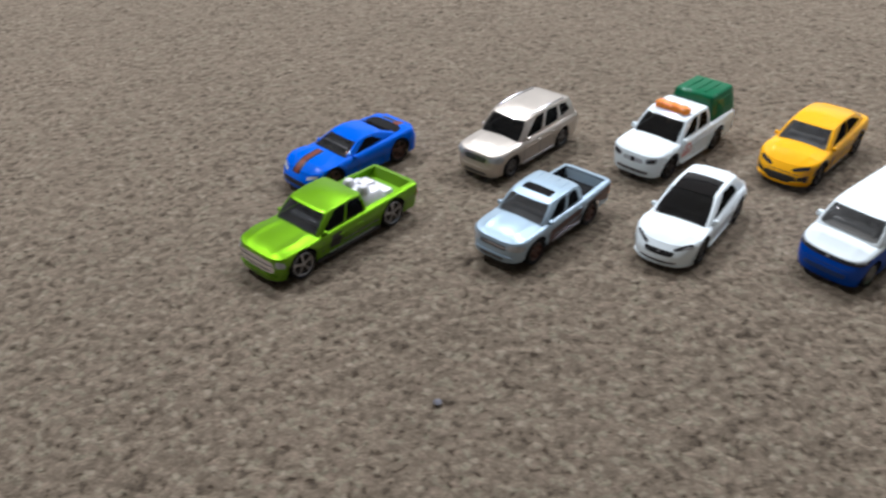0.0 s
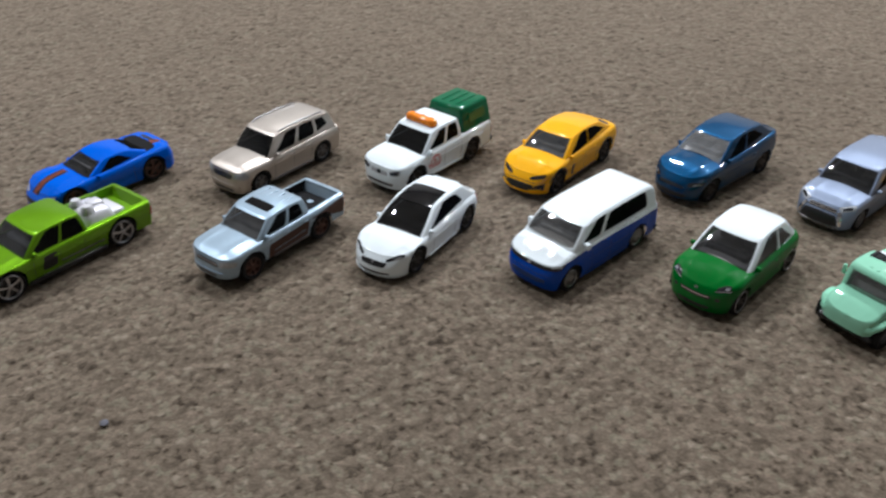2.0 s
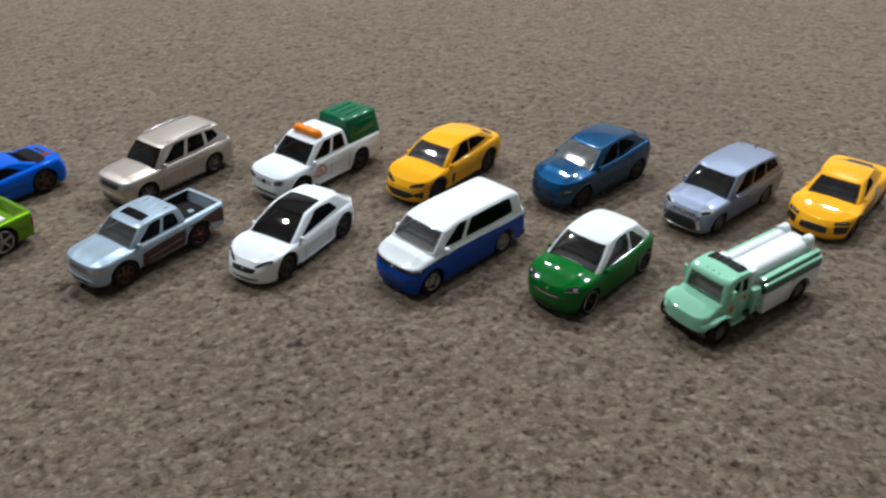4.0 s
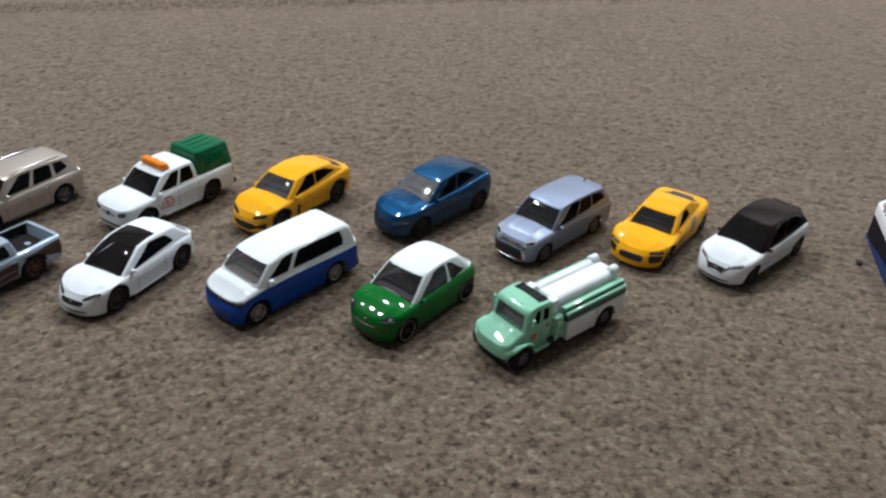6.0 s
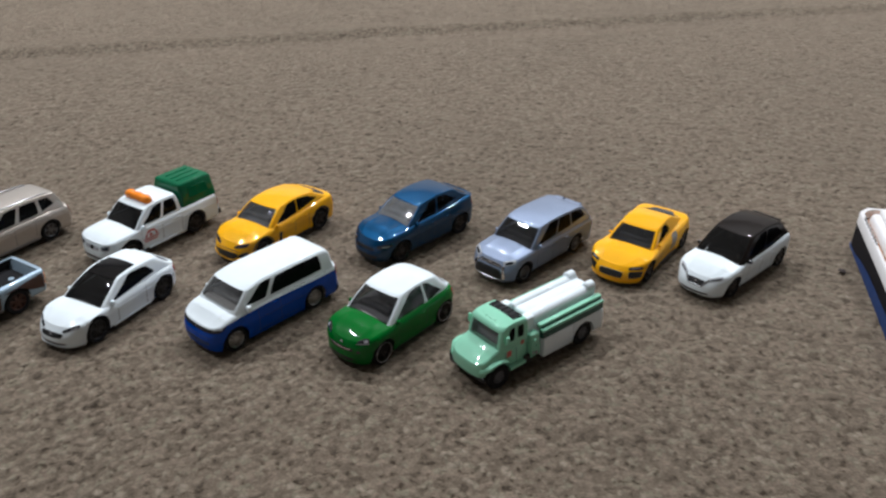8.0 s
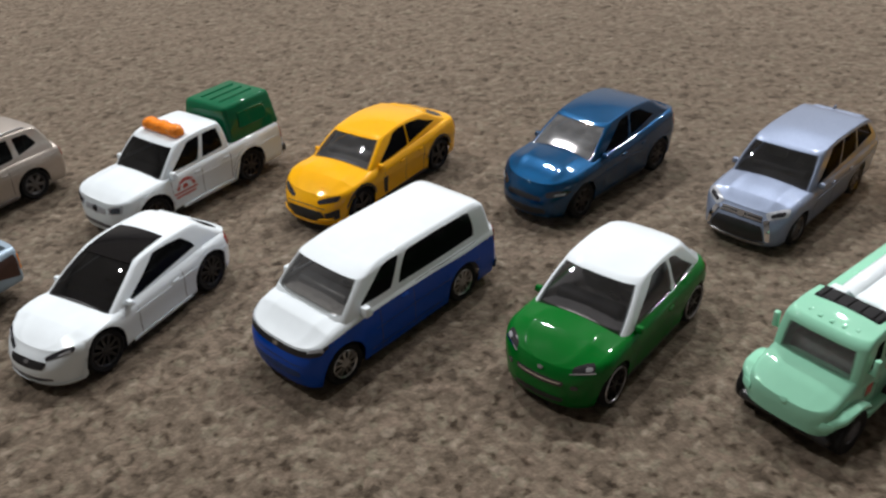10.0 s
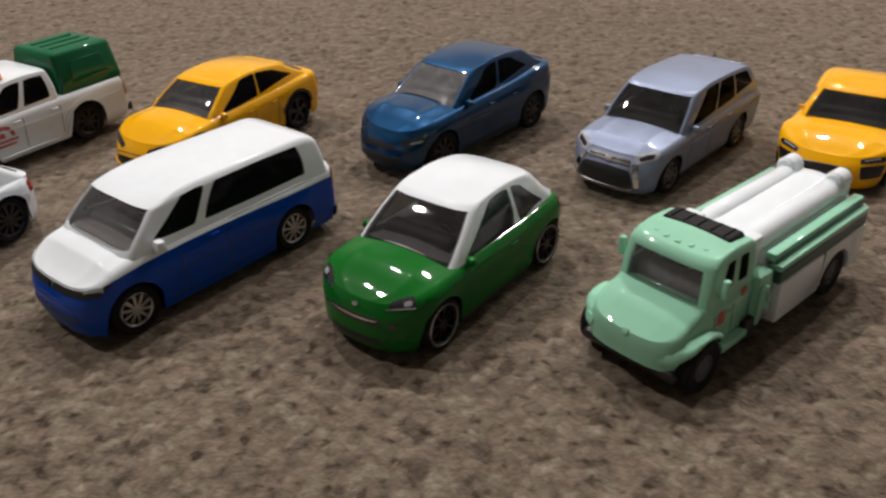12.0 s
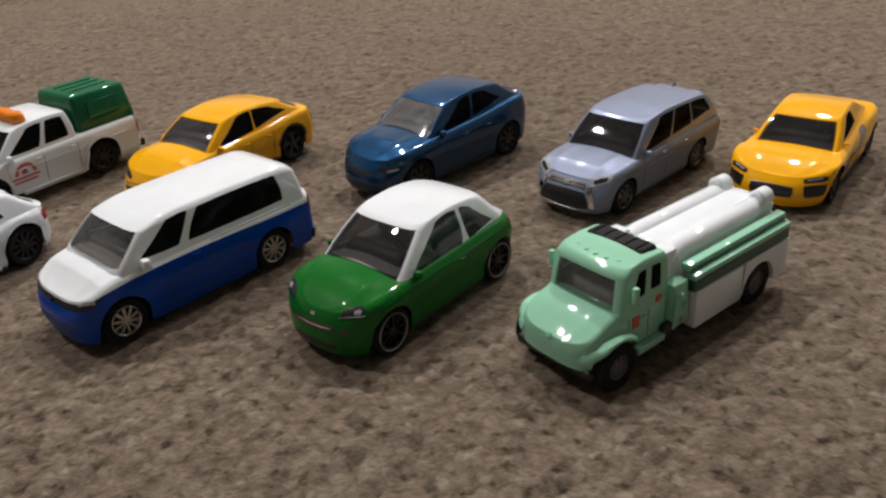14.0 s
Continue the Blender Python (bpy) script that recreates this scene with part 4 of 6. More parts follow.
def white_hatch():
    c = dict(hubs=HUBS["hatch"], wb=41.5, fo=14.5, long=70.0, width=29.0, wheel=6.2, arch=6.9, z0=2.3, belt=14.2, paint=WHITE, rim=BLACK, rim_label="black rim", spokes=10, spoke=(0.3, 0.5), rim_size=0.75,
             lf=11.5, lr=9.0, nf=2.5, nr=2.5, top=[(-36, 13.6), (-30, 15.0), (-10, 14.8), (12, 14.2), (22, 13.4), (30, 12.4), (36, 11.0)])
    c["cab"] = dict(belt=[(-34, 15.2), (-10, 14.6), (16, 13.2)], roof=[(-30, 19.2), (-22, 21.6), (-6, 22.6), (4, 21.8)], base=(18.2, -32.0, 26.4), toproof=(2.0, -23.0, 20.4),
                    lf=5.0, lr=6.0, nf=3.6, taper=0.07, glass=GLASS, screen=(0.66, 0.04, 0.97), windows=[[(0.03, 0.04), (0.84, 0.18), (0.78, 0.76), (0.21, 0.86)]], win_corner=0.24)
    car, c, B, C, G, R = build("toy_hatchback", c, "glossy white toy hatchback with dark panoramic roof glass")
    roof_skin = skin_of(shell(G, FRONT_U + [1 + i / 14 for i in range(1, 14)] + REAR_U, [0, 0.3, 0.6, 0.82, 0.9, 0.96, 1.0], R))
    part("roof_glass", plate(roof_skin, [(3.0, -9.0, 22.2), (3.0, 9.0, 22.2), (-11.0, 8.6, 23.6), (-11.0, -8.6, 23.6)], off=0.14, corner=0.06, nu=14, ns=12), DARKPANE, car, "dark panoramic roof panel")
    part("front_splitter", patch(B, [(-0.85, 0.0), (0.85, 0.0), (0.85, 0.1), (-0.85, 0.1)], off=0.5, nu=20), WHITE, car)
    both(car, "side_skirt", B, [(1.25, 0.0), (1.72, 0.0), (1.72, 0.1), (1.25, 0.1)], WHITE, off=0.45)
    both(car, "tail_light", B, [(2.2, 0.66), (2.55, 0.66), (2.55, 0.9), (2.2, 0.9)], REDLENS)
    K = c["skin"]
    spoiler(car, G, R, -22.6, (4.0, 13.5, 0.9), WHITE)
    front(car, "grille", K, 34, 5.8, (6.9, 9.6), BLACK, "dark front grille", top=7.0, bow=0.4)
    front(car, "grille_star", K, 34.4, 0.8, (7.7, 9.0), STEEL, off=0.25, corner=0.9)
    front(car, "air_intake", K, 35, 9.0, (3.8, 4.8), GREY, top=8.4)
    pair(car, "headlight", K, [(33.2, 6.2, 9.2), (28.6, 12.6, 11.2), (27.4, 12.2, 12.6), (32.6, 5.4, 10.1)], DARKLENS, corner=0.5)
    pair(car, "lamp_glint", K, [(31.0, 9.0, 10.1), (29.0, 11.8, 11.2), (28.8, 11.6, 11.8), (30.8, 9.0, 10.7)], LENS, off=0.2)
    seams(car, K, 14.3, (8.0, -9.5), (3.4, 14.0), GAP, (-6.5,), WHITE)
    pair(car, "side_crease", K, [(9, 14.4, 10.9), (-28, 14.4, 11.2), (-28, 14.4, 11.5), (9, 14.4, 11.2)], WHITE, off=0.16, nu=20, ns=2, corner=0.0)
    mirrors(car, G, 1.04, 0.14, WHITE)


def two_tone_van():
    c = dict(hubs=HUBS["van"], wb=46.0, fo=11.4, long=73.8, width=29.5, wheel=5.9, arch=6.7, z0=2.6, belt=18.0, paint=ROYAL, paint2=WHITE, split=0.64, zline=[(-40, 15.2), (-30, 15.5), (4, 16.4), (18, 16.1), (27, 15.2), (32, 13.9), (37, 12.6)], paint_label="royal blue lower body",
             rim=SILVER, spokes=10, spoke=(0.3, 0.4), rim_size=0.68, rim_label="silver multi-spoke rim", lf=8.0, lr=4.0, nf=2.9, nr=4.0,
             top=[(-40, 18.0), (8, 18.2), (19, 18.2), (25, 17.2), (29, 15.8), (32, 14.6), (35, 13.6)],
             side=[(0, 0.94), (0.2, 0.985), (0.5, 1.0), (0.8, 0.99), (1.0, 0.975)],
             nose=[(0, -0.6), (0.25, 0.2), (0.45, 0.0), (0.65, -1.2), (1.0, -4.0)], tail=[(0, -0.8), (0.25, 0.2), (0.6, 0), (1.0, -0.2)])
    c["cab"] = dict(belt=[(-38, 17.7), (8, 18.0), (19, 18.2), (29, 16.0)], roof=[(-37, 26.0), (-30, 27.5), (0, 27.8), (12, 27.0)], base=(23.4, -37.6, 27.6), toproof=(8.8, -34.8, 21.4), paint=WHITE, label="white upper body and roof",
                    lf=5.0, lr=3.5, nf=3.6, nr=4.5, hk=0.6, vk=0.86, glass=GLASS, screen_glass=VANGLASS, screen=(0.68, 0.1, 0.83), screen_taper=0.97, back=(0.66, 0.2, 0.78), trim=PALETRIM, dash=DASH,
                    windows=[[(0.015, 0.14), (0.25, 0.1), (0.245, 0.84), (0.09, 0.84)], [(0.29, 0.1), (0.91, 0.1), (0.9, 0.84), (0.295, 0.84)]], win_corner=0.16)
    car, c, B, C, G, R = build("toy_van", c, "white over royal blue toy minibus van with smoked windows")
    part("rear_bumper", patch(B, [(2.1, 0.04), (3.9, 0.04), (3.9, 0.2), (2.1, 0.2)], off=0.7, nu=24), BLACK, car, "black rear bumper")
    both(car, "tail_light", B, [(2.2, 0.66), (2.55, 0.66), (2.55, 0.9), (2.2, 0.9)], REDLENS)
    K = c["skin"]
    part("grille", patch(B, [(-0.94, 0.555), (0.94, 0.555), (0.94, 0.64), (-0.94, 0.64)], off=0.15, nu=26, corner=0.1), BLACK, car, "dark strip of grille and headlights")
    front(car, "badge", K, 34, 1.0, (12.3, 13.6), CHROME, off=0.3, corner=0.9)
    pair(car, "headlight_glint", K, [(31.2, 10.2, 12.8), (28.6, 13.2, 13.4), (28.4, 13.2, 14.2), (31.0, 10.2, 13.4)], LENS, off=0.25)
    front(car, "air_intake", K, 36, 9.5, (5.4, 8.0), SHIPBLUE, "dark blue lower intake", top=9.5)
    pair(car, "tail_lamp", K, [(-37, 14.0, 13.0), (-38.4, 12.5, 13.0), (-38.4, 12.5, 17.0), (-37, 14.0, 17.0)], REDLENS)
    seams(car, K, 14.6, (10.0, -2.5), (3.4, 17.4), GAP, (0.8,), ROYAL)
    # darker blue line: the shade of the body crease painted on
    pair(car, "crease_shade", K, [(12.0, 14.7, 10.6), (-30.0, 14.7, 10.8), (-30.0, 14.7, 11.05), (12.0, 14.7, 10.85)], SHIPBLUE, off=0.04, nu=24, ns=2, corner=0.0)
    pair(car, "sill_line", K, [(14.0, 14.5, 4.8), (-14.0, 14.5, 4.8), (-14.0, 14.5, 5.2), (14.0, 14.5, 5.2)], SHIPBLUE, off=0.04, nu=18, ns=2, corner=0.0)
    pair(car, "sliding_rail", K, [(-4.0, 14.6, 17.2), (-31.0, 14.6, 17.1), (-31.0, 14.6, 17.35), (-4.0, 14.6, 17.45)], GAP, off=0.04, nu=18, ns=2, corner=0.0)
    front(car, "bumper_line", K, 35, 11.0, (9.6, 9.9), SHIPBLUE, off=0.05, corner=0.0)
    mirrors(car, G, 1.05, 0.06, WHITE, (2.6, 2.8, 2.8), 1.5)


def green_hatch():
    c = dict(hubs=HUBS["green"], wb=41.6, fo=12.0, long=65.5, width=30.0, wheel=5.9, arch=6.6, z0=2.4, belt=16.0, paint=GREEN, rim=DARKRIM, lip=STEEL, spokes=9, spoke=(0.2, 0.22), rim_size=0.8, rim_label="dark rim with bright edge",
             lf=10.0, lr=10.0, nf=2.5, nr=2.5, crown=1.3, top=[(-33, 15.2), (-26, 17.0), (-8, 16.6), (10, 16.4), (20, 16.1), (26, 15.4), (30, 14.4), (33.5, 12.6)], nose=[(0, -0.6), (0.18, 0.3), (0.5, 0.0), (0.68, -0.9), (0.84, -2.4), (1.0, -4.2)], tail=[(0, -1.2), (0.3, 0.2), (0.6, 0), (1.0, -2.0)])
    c["cab"] = dict(belt=[(-30, 16.6), (-8, 16.1), (16, 15.8)], roof=[(-28, 21.4), (-20, 24.4), (-6, 26.2), (6, 25.6)], base=(18.0, -29.5, 27.0), toproof=(4.6, -20.5, 20.8), paint=WHITE, label="white roof and pillars",
                    lf=5.0, lr=7.0, nf=3.4, nr=3.0, taper=0.06, crown=0.8, glass=GLASS_GREY, screen_glass=GLASS_GREY, screen=(0.67, 0.03, 0.86), back=(0.56, 0.1, 0.76), side_glass=GLASS_GREY, trim=PALETRIM,
                    windows=[[(-0.01, 0.0), (0.6, 0.0), (0.58, 0.86), (0.13, 0.86)], [(0.645, 0.0), (1.0, 0.14), (0.84, 0.78), (0.63, 0.86)]], win_corner=0.3)
    car, c, B, C, G, R = build("toy_hatchback", c, "glossy green toy small hatchback with white roof")
    both(car, "tail_light", B, [(2.2, 0.66), (2.55, 0.66), (2.55, 0.9), (2.2, 0.9)], REDLENS)
    K = c["skin"]
    front(car, "grille", K, 33, 6.6, (9.0, 10.7), DARKLENS, "dark narrow grille", top=7.2, bow=0.4)
    front(car, "grille_bar", K, 33.3, 6.2, (9.9, 10.4), CHROME, "thin chrome grille bar", top=6.4, bow=0.4, off=0.4)
    pair(car, "headlight", K, [(30.4, 8.0, 12.1), (27.7, 12.4, 12.9), (25.8, 11.6, 14.6), (29.4, 7.4, 13.3)], DARKLENS, "dark almond headlight", corner=0.7)
    pair(car, "lamp_glint", K, [(28.4, 10.4, 13.0), (27.6, 11.8, 13.3), (27.0, 11.5, 14.0), (28.0, 10.2, 13.7)], LENS, off=0.22, corner=0.6)
    pair(car, "lamp_rim", K, [(30.6, 7.3, 12.0), (27.6, 12.6, 13.0), (27.4, 12.6, 13.3), (30.4, 7.3, 12.3)], CHROME, off=0.24, corner=0.2)
    pair(car, "fog_lamp", K, [(31.6, 8.2, 8.6), (30.4, 9.8, 8.6), (30.4, 9.8, 9.8), (31.6, 8.2, 9.8)], DARKLENS, corner=0.9)
    front(car, "lower_intake", K, 33, 6.5, (4.0, 5.6), BLACK, top=7.5)
    front(car, "badge", K, 32.5, 0.8, (11.6, 12.8), CHROME, off=0.25, corner=0.9)
    seams(car, K, 14.6, (11.0, -8.0), (3.6, 15.8), GAP, (-5.0,), GREEN)
    mirrors(car, G, 1.03, 0.08, GREEN)


def mint_tanker():
    c = dict(hubs=HUBS["tanker"], wb=50.6, fo=8.5, long=73.5, width=27.0, wheel=5.8, arch=6.6, z0=4.0, belt=15.5, paint=MINT, rim=GREY, spokes=8, spoke=(0.5, 0.5), rim_size=0.5, tyre=5.0, inset=0.3)
    c = {**DEFAULTS, **c}
    c["xf"], c["xr"] = c["wb"] / 2 + c["fo"], c["wb"] / 2 + c["fo"] - c["long"]
    car = car_root("toy_tanker_truck", c, "mint green toy bonneted tanker truck with white tank", category="toy truck")
    ax, bx = c["wb"] / 2, -c["wb"] / 2
    # bonnet: a broad wedge between two wings
    hood = dict(c, xf=ax + 8.2, xr=ax - 4.5, lf=4.2, lr=0.5, nf=3.0, nr=8.0, width=21.0, z0=6.2, belt=16.0, rr=1.2, arch=0.01, flare=0.0,
                top=[(ax - 4, 16.9), (ax + 1, 15.6), (ax + 5, 13.8), (ax + 8.4, 12.0)],
                side=[(0, 1.1), (0.3, 1.1), (0.6, 1.06), (1.0, 0.96)], plan=[(ax - 5, 1.04), (ax + 2, 0.98), (ax + 9, 0.82)], nose=[(0, 0.0), (0.4, 0.2), (0.8, -0.6), (1, -1.6)])
    H = lower_body(hood)
    hu = FRONT_U + [1.2, 1.4, 1.6, 1.8] + REAR_U
    hm = shell(H, hu, LEVELS, over(H, 0.6, 5.0, 0.12, ax - 8))
    K = skin_of(hm)
    part("bonnet", hm, MINT, car)
    wing = dict(c, xf=ax + 8.0, xr=ax - 7.8, lf=5.0, lr=3.0, nf=2.8, nr=2.4, width=27.0, plan=[(ax - 9, 1.0), (ax, 1.0), (ax + 8.5, 0.9)], z0=6.8, belt=13.0, flare=0.0,
                top=[(ax - 8, 8.8), (ax - 5, 11.6), (ax - 1, 12.9), (ax + 3, 12.5), (ax + 6, 11.2), (ax + 8.2, 9.6)], wb=2 * ax, nose=[(0, 0.0), (0.3, 0.2), (0.6, -0.6), (1.0, -2.4)])
    W = lower_body(wing)
    part("front_wing", shell(W, side_us(wing), LEVELS, over(W, 0.6, 6.0)), MINT, car)
    part("front_bumper", rounded_box((ax + 4.6, 0, 5.3), (5.4, 22.6, 2.8), 1.2, 3, top=(1.0, 1.0)), BLACK, car, "black front bumper")
    front(car, "badge", K, ax + 7.5, 0.7, (11.2, 12.2), MINT, off=0.3, corner=0.9)
    pair(car, "headlight", skin_of(shell(W, side_us(wing), LEVELS, over(W, 0.6, 6.0))), [(ax + 7.6, 8.6, 8.4), (ax + 6.4, 11.4, 8.4), (ax + 6.0, 11.4, 10.4), (ax + 7.2, 8.6, 10.6)], MINT, corner=0.6, off=0.3)
    # crew cab
    g = dict(belt=[(6, 14.5), (24, 15.4)], roof=[(6, 25.8), (14, 26.4), (20, 25.8)], base=(23.6, 7.0, 21.4), toproof=(20.0, 7.4, 18.6), lf=2.6, lr=1.2, nf=3.4, nr=6.0, crown=0.8, hk=0.62, vk=0.86)
    G = cabin(g)
    quads = [[(-0.5, 0.12), (0.5, 0.12), (0.48, 0.76), (-0.48, 0.76)]]
    for quad in ([(0.1, 0.3), (0.44, 0.3), (0.44, 0.8), (0.2, 0.8)], [(0.58, 0.34), (0.86, 0.34), (0.86, 0.8), (0.58, 0.8)]):
        quads += [[(m * (1 + a), b) for a, b in quad] for m in (1, -1)]
    bends = [0.1] + [0.18] * 4
    part("cab", open_cabin(G, over(G, 0.8), quads, bends), MINT, car)
    part("cab_lower", rounded_box((14.5, 0, 11.2), (15.4, 22.0, 8.6), 0.8, 2), MINT, car)
    for k, (quad, bend) in enumerate(zip(quads, bends)):
        part("side_window" if k else "windshield", patch(G, wider(quad), nu=18, ns=8, corner=bend, off=-0.12), SIDEGLASS if k else VANGLASS, car)
    part("dashboard", rounded_box((18.4, 0, 17.6), (4.6, 16.0, 4.4), 1.0, 2, top=(0.7, 0.95)), LENS, car, "pale grey dashboard")
    part("steering_wheel", lathe([(1.5, 0.3), (1.85, 0.0), (1.5, -0.3), (1.25, 0.0), (1.5, 0.3)], 18, "x"), BLACK, car, at=pose(0.0165, 0.004, 0.0188, 0, 25, 0))
    for y in (-4.4, 4.4):
        part("seat_back", rounded_box((11.6, y, 19.0), (2.4, 6.0, 8.4), 0.8, 2, top=(0.8, 0.85), shift=-1.0), TRIM, car)
    part("roof_light_bar", rounded_box((10.8, 0, 26.5), (5.8, 16.0, 1.4), 0.5, 2, top=(0.85, 0.95)), RUBBER, car, "dark grey roof light bar")
    for k in range(5):
        part("light_bar_rib", rounded_box((10.8, -6.0 + 3.0 * k, 27.2), (4.2, 0.5, 0.5), 0.15, 1), LINER, car)
    for y in (-5.6, -2.8, 0, 2.8, 5.6):
        part("roof_marker", rounded_box((18.8 - 0.03 * y * y, y, 25.9), (1.4, 1.2, 0.9), 0.4, 2), MINT, car)
    part("bumper_tie", rounded_box((ax + 2.0, 0, 6.0), (10.0, 14.0, 3.0), 0.5, 1), BLACK, car)
    for m in (1, -1):
        part("door_step", rounded_box((14.0, m * 11.2, 6.2), (9.0, 3.0, 1.8), 0.4, 2), MINT, car)
        part("step_box", rounded_box((7.6, m * 10.6, 6.2), (4.6, 3.4, 5.0), 0.4, 2), BLACK, car, "black box under the cab")
        part("wing_mirror", rounded_box((20.0, m * 12.0, 20.8), (1.5, 1.4, 4.2), 0.5, 2), MINT, car)
        part("mirror_arm", bar([(20.0, m * 12.0, 19.2), (19.6, m * 10.0, 18.2)], 0.35), MINT, car)
        part("door_emblem", rounded_box((18.2, m * 11.0, 13.2), (2.6, 0.3, 3.0), 0.1, 1), REDPRINT, car, "small red printed emblem")
        part("door_emblem", rounded_box((10.4, m * 10.75, 15.4), (1.8, 0.3, 2.6), 0.1, 1), REDPRINT, car, "small red printed emblem")
        for x in (20.4, 14.0, 8.0):
            part("door_gap", rounded_box((x, m * 10.95, 11.2), (0.3, 0.2, 7.0), 0.05, 1), MINTDARK, car)
        part("door_handle", rounded_box((15.4, m * 11.1, 13.6), (2.0, 0.5, 0.7), 0.2, 1), MINT, car)
        # pump panel behind the cab
        part("pump_panel", rounded_box((4.0, m * 10.2, 12.0), (6.4, 4.6, 11.0), 0.6, 2, top=(0.8, 0.8)), MINT, car, "mint pump panel with moulded valves")
        for dx, dz in ((6.0, 9.0), (3.6, 8.2), (5.8, 12.2), (3.2, 11.6), (4.6, 14.6)):
            part("pump_valve", lathe([(0.001, 0.9), (0.7, 0.8), (0.95, 0)], 12), MINT if dz > 9 else STEEL, car, at=pose(dx * MM, m * 12.2 * MM, dz * MM, 0, 0, 0 if m > 0 else 180))
        part("pump_pipe", bar([(6.6, m * 12.5, 7.0), (6.6, m * 12.7, 13.0), (5.6, m * 12.4, 15.4)], 0.5), MINT, car)
        # deck side: mint ledges over a dark stripe, white lockers below
        part("deck_ledge", rounded_box((-18.6, m * 11.9, 17.4), (38.6, 2.6, 1.5), 0.4, 2), MINT, car)
        part("deck_rail", rounded_box((-18.6, m * 10.3, 19.3), (38.6, 2.4, 1.8), 0.4, 2), MINT, car)
        part("deck_stripe", rounded_box((-18.6, m * 11.75, 15.2), (38.4, 2.8, 3.0), 0.3, 1), MINTDARK, car, "dark green stripe along the tank")
        part("ledge_groove", rounded_box((-18.6, m * 11.55, 18.6), (38.0, 0.3, 1.0), 0.05, 1), MINTDARK, car)
        part("locker", rounded_box((-9.4, m * 11.8, 8.9), (18.6, 3.4, 9.8), 0.6, 2), WHITE, car, "white side locker")
        arch = bmesh.new()
        out = [(bx + 6.6 * math.cos(math.pi * k / 14), 5.2 + 6.4 * math.sin(math.pi * k / 14)) for k in range(15)]
        add_grid(arch, [[(x, m * 13.5, z), (x, m * 13.5, 14.0), (x, m * 10.0, 14.0)] for x, z in out])
        add_grid(arch, [[(x, m * 13.5, z), (x, m * 9.5, z)] for x, z in out])
        weld(arch)
        part("rear_wing", arch, WHITE, car, "white panel round the rear wheel")
        part("rear_locker", rounded_box((bx - 9.6, m * 11.8, 9.0), (6.2, 3.4, 9.8), 0.6, 2), WHITE, car, "white rear locker")
        part("rear_lamp", rounded_box((bx - 12.9, m * 11.0, 8.0), (0.5, 1.6, 2.6), 0.2, 1), REDLENS, car)
        part("end_box", rounded_box((4.2, m * 6.6, 20.6), (4.8, 4.4, 7.6), 0.7, 2), WHITE, car, "white moulded box behind the cab")
        # hose reels at the rear corners of the tank
        part("tank_nozzle", lathe([(0.001, 0), (1.9, 0.1), (2.4, 0.7), (2.4, 4.4), (1.8, 5.1), (0.001, 5.2)], 18, "x"), WHITE, car, "white moulded hose nozzle", at=pose(-0.0378, m * 5.8 * MM, 0.0232))
        part("nozzle_foot", rounded_box((-34.6, m * 5.8, 22.2), (3.2, 3.2, 4.2), 0.7, 2), WHITE, car)
    part("frame", rounded_box((-7.0, 0, 6.4), (60.0, 15.0, 4.4), 0.5, 1), BLACK, car, "black chassis frame")
    part("tank_bed", rounded_box((-17.0, 0, 13.0), (42.0, 20.0, 8.0), 0.5, 1), WHITE, car)
    # the tank: a flat-topped barrel with two long ridges
    rows = []
    for x, k in ((-37.9, 0.82), (-37.5, 0.93), (-36.8, 1), (-34, 1), (-26, 1), (-18, 1), (-8, 1), (0.2, 1), (1.4, 0.96), (1.9, 0.9), (2.2, 0.8)):
        row = []
        for j in range(37):
            a = math.pi * j / 36
            w = 1 + 0.17 * math.exp(-((a - math.pi * 0.31) / 0.15) ** 2) + 0.17 * math.exp(-((a - math.pi * 0.69) / 0.15) ** 2)
            row.append((x, 9.6 * k * w * math.cos(a), 15.6 + 7.4 * k * w * power(math.sin(a), 0.8)))
        rows.append(row)
    bm = bmesh.new()
    vs = add_grid(bm, rows)
    bm.faces.new(vs[0])
    bm.faces.new(list(reversed(vs[-1])))
    part("tank", bm, WHITE, car, "white ribbed water tank")
    for y in (-5.4, 5.4):
        part("tank_hose", bar([(-36.6, y, 20.6), (-36.0, y, 21.1), (-2.0, y, 21.1), (0.6, y, 20.6), (1.4, y, 19.6)], 2.9, 18), WHITE, car, "white moulded hose along the tank")
    part("rear_panel", rounded_box((-37.4, 0, 12.0), (1.6, 25.0, 13.0), 0.5, 1), WHITE, car)
    wheels(car, c)


